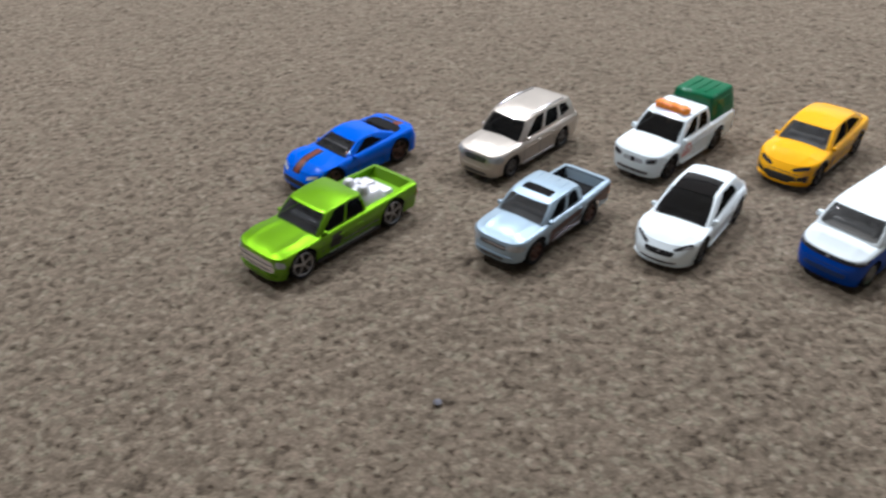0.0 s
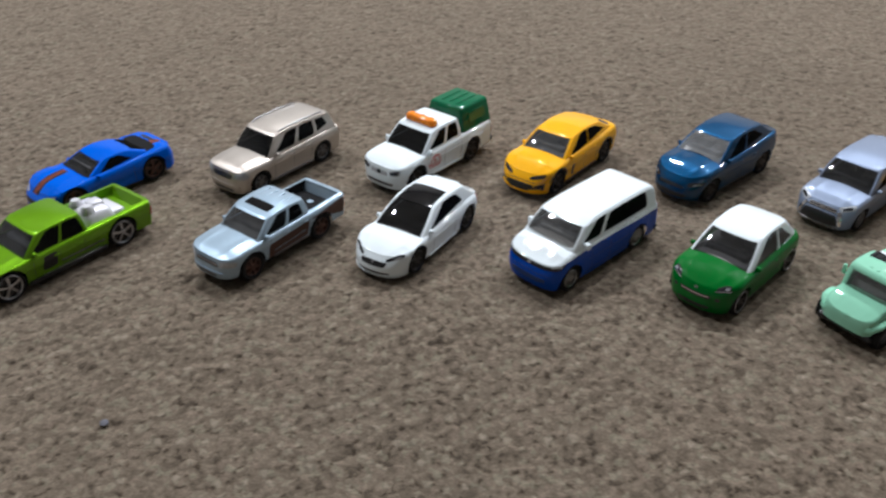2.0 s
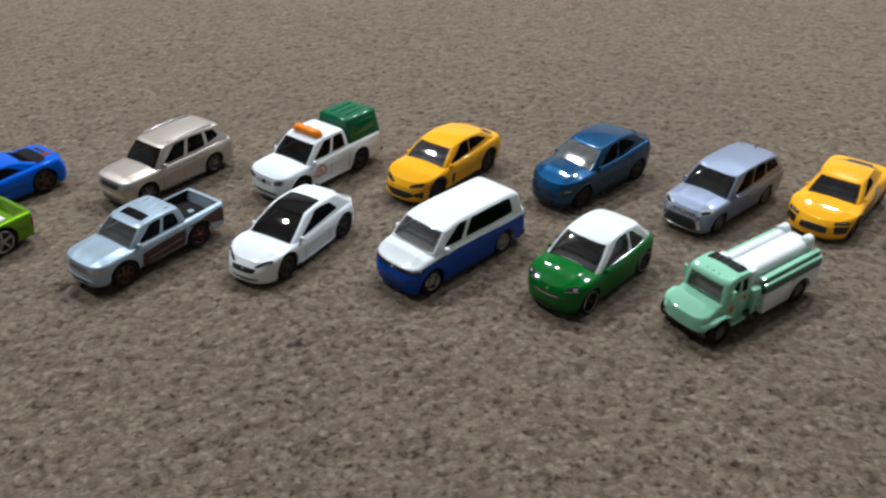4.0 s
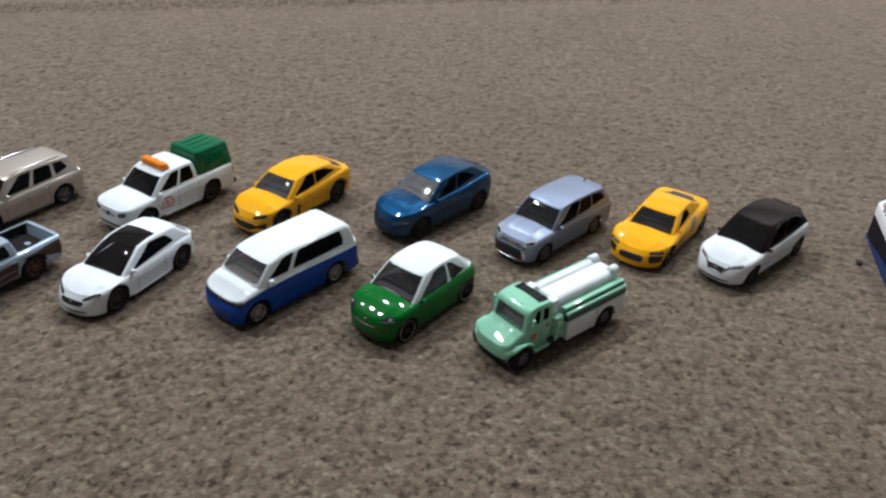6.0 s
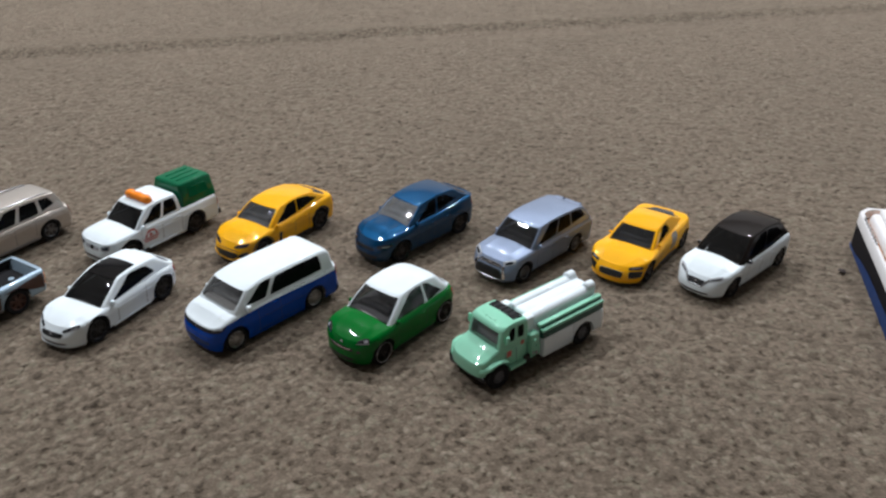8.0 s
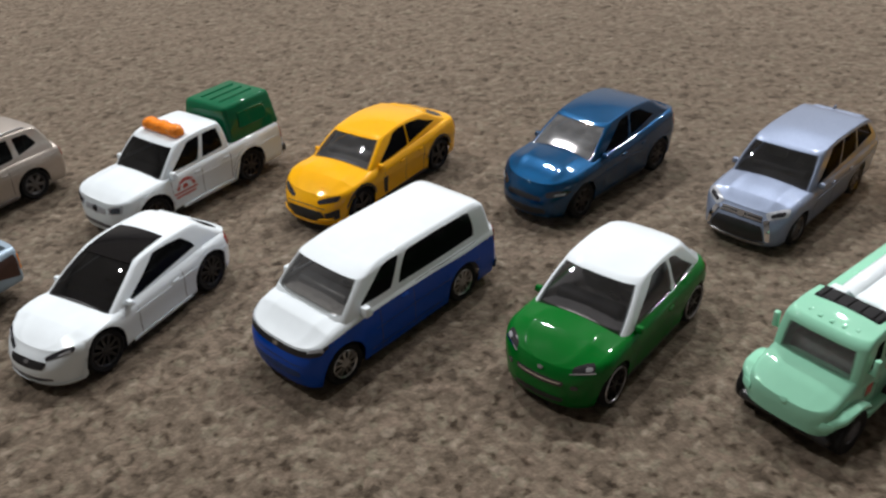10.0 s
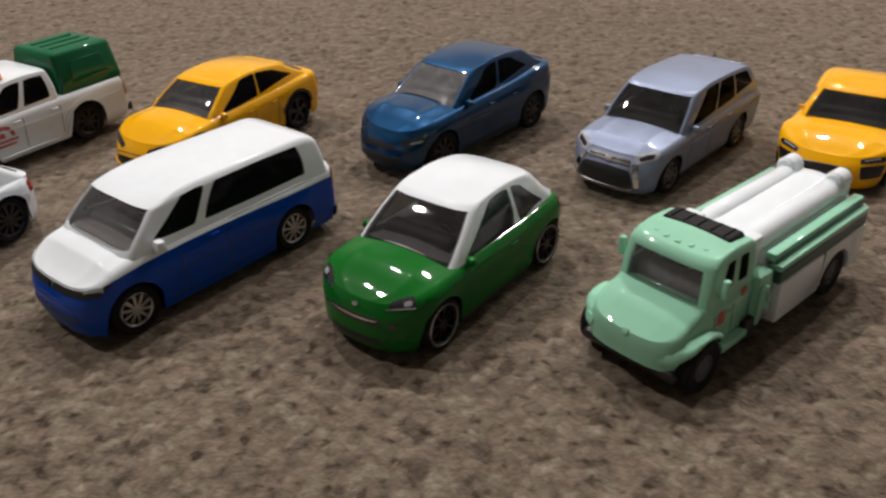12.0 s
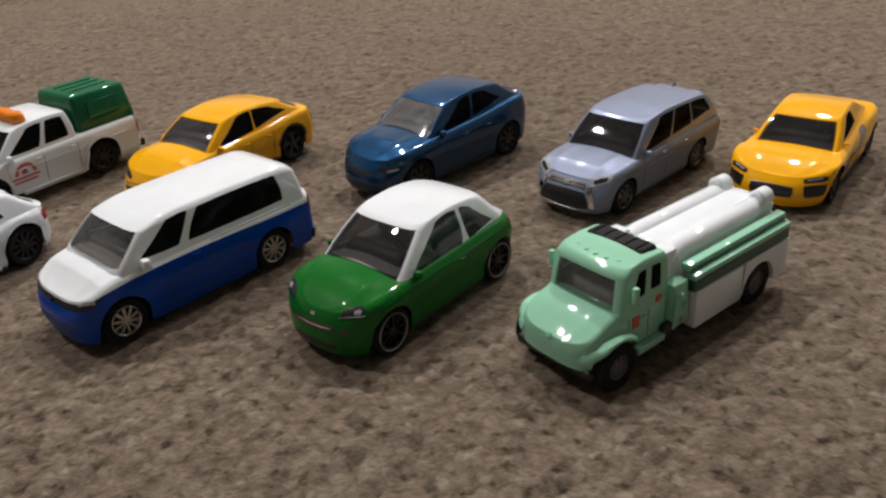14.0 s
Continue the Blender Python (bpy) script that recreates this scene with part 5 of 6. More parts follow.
# ---- the back row ----
def azure_coupe():
    c = dict(hubs=HUBS["coupe"], wb=44.0, fo=14.0, long=73.5, width=30.5, wheel=6.5, arch=7.0, z0=2.2, belt=13.2, paint=AZURE, rim=BROWNRIM, rim_label="dark brown rim", spokes=5, spoke=(0.6, 0.9), rim_size=0.76,
             lf=9.0, lr=7.0, nf=2.7, nr=2.8, flare=0.8, crown=0.9, top=[(-39, 14.0), (-30, 15.6), (-18, 15.0), (10, 14.0), (22, 13.6), (30, 12.6), (34, 11.6), (37, 10.4)])
    c["cab"] = dict(belt=[(-34, 14.4), (-10, 13.6), (14, 12.6)], roof=[(-28, 16.2), (-14, 19.0), (-5, 19.8), (4, 19.0)], base=(15.0, -31.0, 27.0), toproof=(1.5, -13.0, 20.0),
                    lf=4.0, lr=5.0, taper=0.1, trim=LINER, glass=SIDEGLASS, screen_glass=GLASS_GREY, back=(0.54, 0.3, 0.9), screen=(0.66, 0.04, 0.88), windows=[[(0.05, 0.1), (0.74, 0.3), (0.6, 0.78), (0.16, 0.84)]])
    car, c, B, C, G, R = build("toy_sports_car", c, "bright blue toy sports coupe with dark red bonnet stripe")
    part("ducktail", rounded_box((c["xr"] + 4.2, 0, 14.8), (4.0, 21.0, 1.4), 0.5, 2, top=(0.6, 0.92), shift=-0.6), AZURE, car)
    K = c["skin"]
    part("bonnet_stripe", plate(K, [(34.0, -3.9, 10.6), (34.0, 1.5, 10.6), (15.5, -0.3, 14.6), (15.5, -5.5, 14.4)], off=0.08, corner=0.0, nu=14, ns=12), BLACK, car, "dark bonnet stripe")
    part("stripe_middle", plate(K, [(34.0, -2.6, 10.6), (34.0, 0.2, 10.6), (15.5, -1.6, 14.6), (15.5, -4.2, 14.4)], off=0.16, corner=0.0, nu=10, ns=12), RUST, car, "rust red middle of the stripe")
    part("deck_stripe", plate(K, [(-33.0, 3.0, 15), (-33.0, 7.0, 15), (-24.0, 7.0, 15), (-24.0, 3.0, 15)], off=0.1, corner=0.0), RUST, car, "rust red stripe on the rear deck")
    part("rear_louvre", plate(K, [(-31.5, -7.0, 15.6), (-31.5, 7.0, 15.6), (-29.0, 6.5, 15.6), (-29.0, -6.5, 15.6)], off=0.06, corner=0.1), BLACK, car, "black louvred rear deck")
    front(car, "grille", K, 36, 9.0, (5.4, 8.0), BLACK, top=9.0)
    pair(car, "headlight", K, [(34, 8.0, 8.8), (30, 12.6, 9.2), (29, 12.6, 10.8), (33.4, 7.4, 10.2)], LENS)
    seams(car, K, 14.8, (6.0, -11.0), (3.2, 12.8), GAP, (), AZURE)
    mirrors(car, G, 1.05, 0.14, AZURE)


def champagne_suv():
    c = dict(hubs=HUBS["champ"], wb=43.5, fo=13.0, long=72.0, width=28.5, wheel=5.8, arch=6.6, z0=3.0, belt=16.5, paint=CHAMPAGNE, rim=RIM, spokes=6, spoke=(0.5, 0.7), rim_label="silver rim",
             lf=6.0, lr=4.0, nf=3.2, nr=4.0, crest=0.15, top=[(-38, 16.8), (-10, 16.6), (12, 16.2), (25, 15.9), (30, 15.3), (34, 14.3)], nose=[(0, 0.0), (0.25, 0.3), (0.5, 0.0), (0.7, -0.7), (1.0, -2.2)])
    c["cab"] = dict(belt=[(-36, 16.8), (16, 15.8)], roof=[(-34, 24.6), (-26, 25.8), (-4, 26.4), (6, 25.6)], base=(16.0, -34.5, 26.4), toproof=(6.2, -30.5, 22.0), lf=3.5, lr=3.0,
                    glass=GLASS, screen=(0.66, 0.05, 0.86), windows=[[(0.02, 0.1), (0.35, 0.1), (0.35, 0.82), (0.13, 0.82)], [(0.4, 0.1), (0.68, 0.12), (0.68, 0.82), (0.4, 0.82)], [(0.73, 0.16), (0.93, 0.34), (0.9, 0.78), (0.73, 0.8)]], win_corner=0.16)
    car, c, B, C, G, R = build("toy_suv", c, "champagne beige metallic toy SUV with roof rails")
    both(car, "running_board", B, [(1.26, 0.0), (1.7, 0.0), (1.7, 0.1), (1.26, 0.1)], STEEL, off=0.6)
    both(car, "tail_light", B, [(2.2, 0.66), (2.55, 0.66), (2.55, 0.9), (2.2, 0.9)], REDLENS)
    for m in (1, -1):
        part("roof_rail", bar([(4, m * 9.8, 25.7), (2, m * 10.1, 26.7), (-12, m * 10.3, 27.1), (-25, m * 10.1, 26.5), (-27, m * 9.9, 25.4)], 0.4), STEEL, car, "silver roof rail")
    K = c["skin"]
    front(car, "grille", K, 34, 6.2, (10.4, 13.0), BLACK, "dark front grille", top=7.0)
    for z in (11.2, 12.2):
        front(car, "grille_bar", K, 34, 6.0, (z, z + 0.25), STEEL, off=0.3, corner=0.0)
    pair(car, "headlight", K, [(33.8, 7.6, 11.0), (29.4, 13.2, 11.2), (28.6, 13.4, 13.4), (33.2, 7.8, 13.4)], LENS)
    front(car, "bumper_strip", K, 34, 11.5, (6.0, 7.6), CHAMPAGNE, off=0.4)
    front(car, "air_intake", K, 34, 7.0, (4.0, 5.4), GREY)
    seams(car, K, 14.0, (12.0, -1.2, -13.5), (4.0, 15.8), GAP, (0.6, -11.8), CHAMPAGNE)
    pair(car, "side_crease", K, [(12, 14.1, 12.3), (-30, 14.1, 12.6), (-30, 14.1, 12.9), (12, 14.1, 12.6)], CHAMPAGNE, off=0.16, nu=20, ns=2, corner=0.0)
    mirrors(car, G, 1.04, 0.12, CHAMPAGNE)


def service_pickup():
    c = dict(hubs=HUBS["amarok"], wb=43.5, fo=13.5, long=75.0, width=29.0, wheel=6.3, arch=7.4, z0=3.4, rr=1.6, belt=17.0, paint=WHITE, rim=DARKRIM, spokes=8, spoke=(0.4, 0.5), lf=7.0, lr=2.5, nose=[(0, 0.0), (0.25, 0.3), (0.5, 0.0), (0.7, -0.7), (1.0, -2.2)], nf=3.0, nr=5.0,
             top=[(-42, 17.6), (-10, 17.2), (14, 16.6), (25, 16.2), (31, 15.4), (35, 14.2)])
    c["cab"] = dict(belt=[(-18, 17.2), (18, 16.2)], roof=[(-16, 26.2), (-5, 26.8), (6, 26.0)], base=(17.8, -14.5, 26.8), toproof=(6.5, -13.2, 22.4), lf=3.5, lr=2.0,
                    glass=GLASS, screen=(0.66, 0.05, 0.84), windows=[[(0.03, 0.12), (0.5, 0.1), (0.5, 0.82), (0.17, 0.82)], [(0.57, 0.1), (0.95, 0.12), (0.94, 0.82), (0.57, 0.82)]], win_corner=0.16)
    car, c, B, C, G, R = build("toy_pickup", c, "white toy service pickup with green canopy and orange beacon bar")
    bm = rounded_box((-27.4, 0, 23.5), (24.8, 26.4, 13.6), 1.6, 3, top=(0.9, 0.82), shift=0.0)
    part("canopy", bm, CANOPY, car, "dark green moulded load bed canopy")
    for m in (1, -1):
        q = rounded_box((-27.6, m * 12.0, 24.0), (14.0, 0.5, 6.0), 0.2, 1, top=(0.88, 1))
        bmesh.ops.rotate(q, cent=(-27.6, m * 12.0, 24.0), matrix=Matrix.Rotation(m * radians(10.5), 3, "X"), verts=q.verts)
        part("canopy_window", q, CANOPY, car)
    for k in range(3):
        part("canopy_rib", bar([(-20, -5 + 5 * k, 30.3), (-35, -5 + 5 * k, 30.3)], 0.45), CANOPY, car)
    part("beacon_bar", rounded_box((2.4, 0, 28.1), (5.2, 19.0, 3.6), 1.2, 3, top=(0.8, 0.96)), ORANGE, car, "translucent orange beacon bar")
    both(car, "running_board", B, [(1.27, 0.0), (1.68, 0.0), (1.68, 0.1), (1.27, 0.1)], WHITE, off=0.7)
    for m in (1, -1):
        for k in range(9):
            a = math.pi * (k + 0.5) / 9
            ex, ez = 8.2 + 3.4 * math.cos(a), 10.8 + 3.2 * math.sin(a)
            part("emblem_mark", plate(c["skin"], [(ex + 0.7, m * 14.4, ez - 0.7), (ex - 0.7, m * 14.4, ez - 0.7), (ex - 0.7, m * 14.4, ez + 0.7), (ex + 0.7, m * 14.4, ez + 0.7)], off=0.06, nu=3, ns=3, corner=0.8), FADED, car, "faded red printed emblem")
        for z, w in ((9.6, 5.4), (8.2, 4.4)):
            part("emblem_bar", plate(c["skin"], [(8.6 + w, m * 14.4, z - 0.4), (8.6 - w, m * 14.4, z - 0.4), (8.6 - w, m * 14.4, z + 0.4), (8.6 + w, m * 14.4, z + 0.4)], off=0.06, nu=6, ns=2, corner=0.2), FADED, car, "faded red printed lettering bar")
        part("emblem_middle", plate(c["skin"], [(9.8, m * 14.4, 10.8), (7.4, m * 14.4, 10.8), (7.8, m * 14.4, 12.6), (9.4, m * 14.4, 12.6)], off=0.06, nu=4, ns=3), REDPRINT, car)
    both(car, "tail_light", B, [(2.2, 0.66), (2.55, 0.66), (2.55, 0.9), (2.2, 0.9)], REDLENS)
    part("rear_bumper", rounded_box((c["xr"], 0, 6.0), (2.4, 26, 3.0), 0.6, 2), BLACK, car)
    K = c["skin"]
    front(car, "grille", K, 35, 5.6, (10.2, 12.4), LENS, "pale grey grille", top=5.6)
    front(car, "badge", K, 35, 1.2, (10.2, 12.6), DARKLENS, "small round dark badge", off=0.3, corner=0.9)
    pair(car, "headlight", K, [(35, 7.2, 10.6), (33, 12.2, 11.4), (31.6, 12.2, 14.2), (34.2, 6.4, 12.8)], LENS, "pale headlight lens")
    pair(car, "lamp_reflector", K, [(34.6, 7.8, 11.0), (33, 11.4, 11.7), (32.2, 11.4, 13.6), (34.2, 7.4, 12.5)], DARKLENS, "dark headlight", off=0.2)
    front(car, "air_intake", K, 35, 9.0, (5.0, 6.6), GREY)
    seams(car, K, 14.3, (14.0, 0.6, -12.6), (4.2, 16.6), GAP, (2.6, -10.6), WHITE)
    for k in range(3):
        part("beacon_lens", lathe([(0.001, 1.3), (1.7, 1.2), (2.5, 0.5), (2.6, -0.6)], 18, "z"), ORANGE, car, at=pose(0.0024, (k - 1) * 0.0064, 0.0289))
    pair(car, "side_crease", K, [(13, 14.4, 12.6), (-36, 14.4, 12.9), (-36, 14.4, 13.2), (13, 14.4, 12.9)], WHITE, off=0.16, nu=20, ns=2, corner=0.0)
    pair(car, "tail_lamp", K, [(-38.0, 14.2, 11.0), (-39.6, 13.4, 11.0), (-39.6, 13.4, 16.0), (-38.0, 14.2, 16.0)], REDLENS, "red tail lamp")
    for xc in (c["wb"] / 2, -c["wb"] / 2):
        for m in (1, -1):
            for k in range(8):
                a0, a1 = math.pi * (0.06 + 0.11 * k), math.pi * (0.06 + 0.11 * (k + 1))
                ring = [(xc + r * math.cos(a), m * 14.4, c["wheel"] + r * math.sin(a)) for r, a in ((7.5, a0), (7.5, a1), (8.8, a1), (8.8, a0))]
                part("arch_trim", plate(K, ring, off=0.3, nu=3, ns=2, corner=0.0), WHITE, car)
    mirrors(car, G, 1.04, 0.08, WHITE, (2.2, 2.6, 2.8), 1.6)


def yellow_suv():
    c = dict(hubs=HUBS["urus"], wb=45.0, fo=14.0, long=74.5, width=30.0, wheel=6.2, arch=6.9, z0=2.8, belt=15.5, paint=YELLOW, rim=DARKRIM, spokes=5, spoke=(0.5, 1.0), rim_size=0.74, lf=11.0, lr=7.0, nf=2.5, nr=2.8,
             crown=1.3, top=[(-40, 15.6), (-32, 17.4), (-12, 16.4), (12, 15.8), (22, 15.0), (30, 13.8), (37, 12.0)])
    c["cab"] = dict(belt=[(-36, 17.2), (-10, 16.2), (16, 14.6)], roof=[(-32, 19.4), (-20, 22.8), (-6, 24.2), (4, 23.4)], base=(18.5, -34.5, 27.2), toproof=(4.8, -22.0, 20.6), lf=4.0, lr=5.0, taper=0.08,
                    glass=GLASS, screen_glass=VANGLASS, screen=(0.66, 0.04, 0.86), windows=[[(0.03, 0.06), (0.46, 0.08), (0.46, 0.85), (0.17, 0.85)], [(0.472, 0.08), (0.97, 0.38), (0.82, 0.78), (0.472, 0.85)]], win_corner=0.14)
    car, c, B, C, G, R = build("toy_suv", c, "bright yellow toy sports SUV with black trim")
    part("splitter", patch(B, [(-0.85, 0.0), (0.85, 0.0), (0.85, 0.12), (-0.85, 0.12)], off=0.45, nu=22), YELLOW, car)
    both(car, "sill_trim", B, [(1.26, 0.0), (1.7, 0.0), (1.7, 0.1), (1.26, 0.1)], BLACK, off=0.3)
    both(car, "tail_light", B, [(2.2, 0.66), (2.55, 0.66), (2.55, 0.9), (2.2, 0.9)], REDLENS)
    K = c["skin"]
    spoiler(car, G, R, -23.0, (4.6, 15.5, 0.9), YELLOW)
    front(car, "grille", K, 35, 8.6, (4.6, 7.6), BLACK, "black front intake", top=7.6)
    pair(car, "bumper_blade", K, [(35.6, 5.0, 4.4), (33.6, 11.0, 4.8), (33.4, 11.0, 5.8), (35.6, 6.4, 5.2)], YELLOW, off=0.6, corner=0.1)
    pair(car, "air_intake", K, [(35.2, 8.8, 4.8), (32.4, 12.6, 5.0), (32.0, 12.6, 8.6), (35.4, 8.2, 7.2)], BLACK, corner=0.1)
    front(car, "nose_line", K, 35, 8.4, (8.5, 8.8), GAP, off=0.05, corner=0.0)
    pair(car, "headlight", K, [(34.9, 5.8, 9.7), (31.6, 11.8, 10.9), (29.6, 12.2, 12.6), (34.2, 4.6, 10.7)], DARKLENS, corner=0.5)
    pair(car, "sill_scoop", K, [(10.5, 14.5, 6.0), (8.5, 14.5, 4.5), (8.5, 14.5, 11.5), (11.0, 14.5, 11.5)], BLACK, off=0.05)
    seams(car, K, 14.6, (10.0, -2.0, -12.8), (3.6, 15.6), GAP, (0.0, -10.6), YELLOW)
    for xc in (c["wb"] / 2, -c["wb"] / 2):
        for m in (1, -1):
            for k in range(8):
                a0, a1 = math.pi * (0.06 + 0.11 * k), math.pi * (0.06 + 0.11 * (k + 1))
                ring = [(xc + r * math.cos(a), m * 14.8, c["wheel"] + r * math.sin(a)) for r, a in ((7.0, a0), (7.0, a1), (7.9, a1), (7.9, a0))]
                part("arch_trim", plate(K, ring, off=0.12, nu=3, ns=2, corner=0.0), BLACK, car, "black wheel arch trim")
    mirrors(car, G, 1.05, 0.1, YELLOW)


def petrol_fastback():
    c = dict(hubs=HUBS["fast"], wb=45.4, fo=14.5, long=75.0, width=30.0, wheel=6.3, arch=7.0, z0=3.0, belt=17.5, paint=NAVY, rim=DARKRIM, spokes=8, spoke=(0.4, 0.6), lf=11.8, lr=8.5, nf=2.4, nr=2.6,
             crown=1.2, top=[(-39, 18.0), (-32, 20.6), (-10, 18.8), (12, 17.8), (24, 16.9), (32, 15.6), (37, 13.8)])
    c["cab"] = dict(belt=[(-36, 20.2), (-10, 18.6), (16, 16.8)], roof=[(-33, 23.2), (-22, 26.6), (-9, 27.6), (5, 26.3)], base=(18.5, -35.0, 26.8), toproof=(4.0, -22.0, 20.6), lf=4.0, lr=5.0, taper=0.08,
                    glass=GLASS, screen_glass=GLASS_CLEAR, screen=(0.66, 0.04, 0.86), windows=[[(0.05, 0.04), (0.42, 0.06), (0.42, 0.84), (0.18, 0.82)], [(0.45, 0.08), (0.88, 0.34), (0.74, 0.78), (0.45, 0.84)]], win_corner=0.22)
    car, c, B, C, G, R = build("toy_sedan", c, "metallic petrol blue toy fastback sedan with pale windshield")
    both(car, "tail_light", B, [(2.2, 0.66), (2.55, 0.66), (2.55, 0.9), (2.2, 0.9)], REDLENS)
    K = c["skin"]
    part("tail_spoiler", plate(K, [(-38.2, -9.0, 19.4), (-38.2, 9.0, 19.4), (-34.6, 9.4, 20.6), (-34.6, -9.4, 20.6)], off=0.8, corner=0.3), NAVY, car)
    front(car, "grille", K, 36, 6.6, (8.6, 10.4), BLACK, "black slotted grille", top=7.2)
    front(car, "air_intake", K, 37, 10.0, (4.4, 6.6), BLACK, top=9.0)
    pair(car, "headlight", K, [(35.2, 8.6, 10.2), (30.6, 14.0, 11.2), (28.2, 14.2, 12.8), (34.4, 7.6, 11.8)], DARKLENS, corner=0.4)
    pair(car, "lamp_glint", K, [(33.4, 10.4, 10.9), (31.0, 13.4, 11.5), (30.6, 13.4, 12.2), (33.2, 10.4, 11.5)], LENS, off=0.2)
    seams(car, K, 14.6, (11.0, -2.0, -14.0), (3.6, 17.4), GAP, (0.2, -11.6), NAVY)
    pair(car, "side_crease", K, [(11, 14.8, 12.9), (-30, 14.8, 13.2), (-30, 14.8, 13.5), (11, 14.8, 13.2)], NAVY, off=0.16, nu=20, ns=2, corner=0.0)
    mirrors(car, G, 1.05, 0.12, NAVY)


def lilac_suv():
    c = dict(hubs=HUBS["lilac"], wb=42.8, fo=13.5, long=73.0, width=28.5, wheel=5.5, arch=6.3, z0=2.8, belt=16.0, paint=LILAC, rim=RIM, spokes=8, spoke=(0.4, 0.5), lf=8.0, lr=4.5, nf=2.8, nr=3.6, crown=0.9,
             top=[(-38, 16.4), (-10, 16.4), (12, 15.9), (22, 15.4), (29, 14.4), (35, 12.8)])
    c["cab"] = dict(belt=[(-36, 17.2), (-10, 16.4), (15, 15.2)], roof=[(-34, 23.0), (-24, 25.0), (-4, 25.8), (6, 25.0)], base=(17.5, -35.5, 26.4), toproof=(6.0, -30.5, 21.6), lf=4.0, lr=3.5,
                    glass=GLASS, screen_glass=GLASS_GREY, screen=(0.67, 0.04, 0.85), windows=[[(0.02, 0.08), (0.376, 0.1), (0.376, 0.84), (0.13, 0.84)], [(0.39, 0.1), (0.666, 0.14), (0.666, 0.84), (0.39, 0.84)], [(0.68, 0.16), (0.97, 0.3), (0.95, 0.8), (0.68, 0.84)]], win_corner=0.1)
    car, c, B, C, G, R = build("toy_suv", c, "silver lilac metallic toy SUV with chrome-barred black grille")
    both(car, "tail_light", B, [(2.2, 0.66), (2.55, 0.66), (2.55, 0.9), (2.2, 0.9)], REDLENS)
    part("roof_aerial", rounded_box((-27.0, 0, 26.3), (2.2, 0.9, 1.3), 0.3, 2, top=(0.4, 0.6)), LILAC, car)
    K = c["skin"]
    spoiler(car, G, R, -30.5, (4.4, 17.5, 0.9), LILAC)
    front(car, "grille", K, 34, 9.0, (4.8, 9.6), BLACK, "black grille field", top=7.4, corner=0.15)
    front(car, "upper_grille", K, 32.5, 6.8, (9.8, 12.2), BLACK, top=6.4, corner=0.1)
    for z in (9.9, 11.5):
        front(car, "grille_bar", K, 32.5, 6.6, (z, z + 0.75), CHROME, "chrome grille bar", off=0.4, corner=0.1)
    front(car, "badge", K, 33, 1.1, (10.0, 12.2), CHROME, off=0.6, corner=0.6)
    front(car, "lower_bar", K, 34.4, 9.6, (3.6, 4.5), CHROME, "chrome lower bar", off=0.45, corner=0.2)
    pair(car, "grille_edge", K, [(34, 9.2, 5.0), (33.4, 10.4, 5.0), (31.8, 8.6, 11.0), (32.6, 7.2, 11.0)], CHROME, off=0.35, corner=0.0)
    pair(car, "headlight", K, [(32.4, 8.6, 11.2), (28.9, 13.0, 12.6), (26.9, 12.6, 14.6), (31.2, 6.6, 12.8)], LENS)
    pair(car, "lamp_reflector", K, [(31.6, 9.0, 11.9), (29.4, 12.0, 12.8), (28.4, 12.0, 13.8), (30.8, 8.4, 12.7)], DARKLENS, off=0.2)
    seams(car, K, 14.0, (11.5, -1.0, -14.0), (3.6, 16.0), GAP, (1.0, -12.0), LILAC)
    pair(car, "side_crease", K, [(12, 14.1, 12.1), (-32, 14.1, 12.4), (-32, 14.1, 12.7), (12, 14.1, 12.4)], LILAC, off=0.16, nu=20, ns=2, corner=0.0)
    mirrors(car, G, 1.04, 0.1, LILAC)


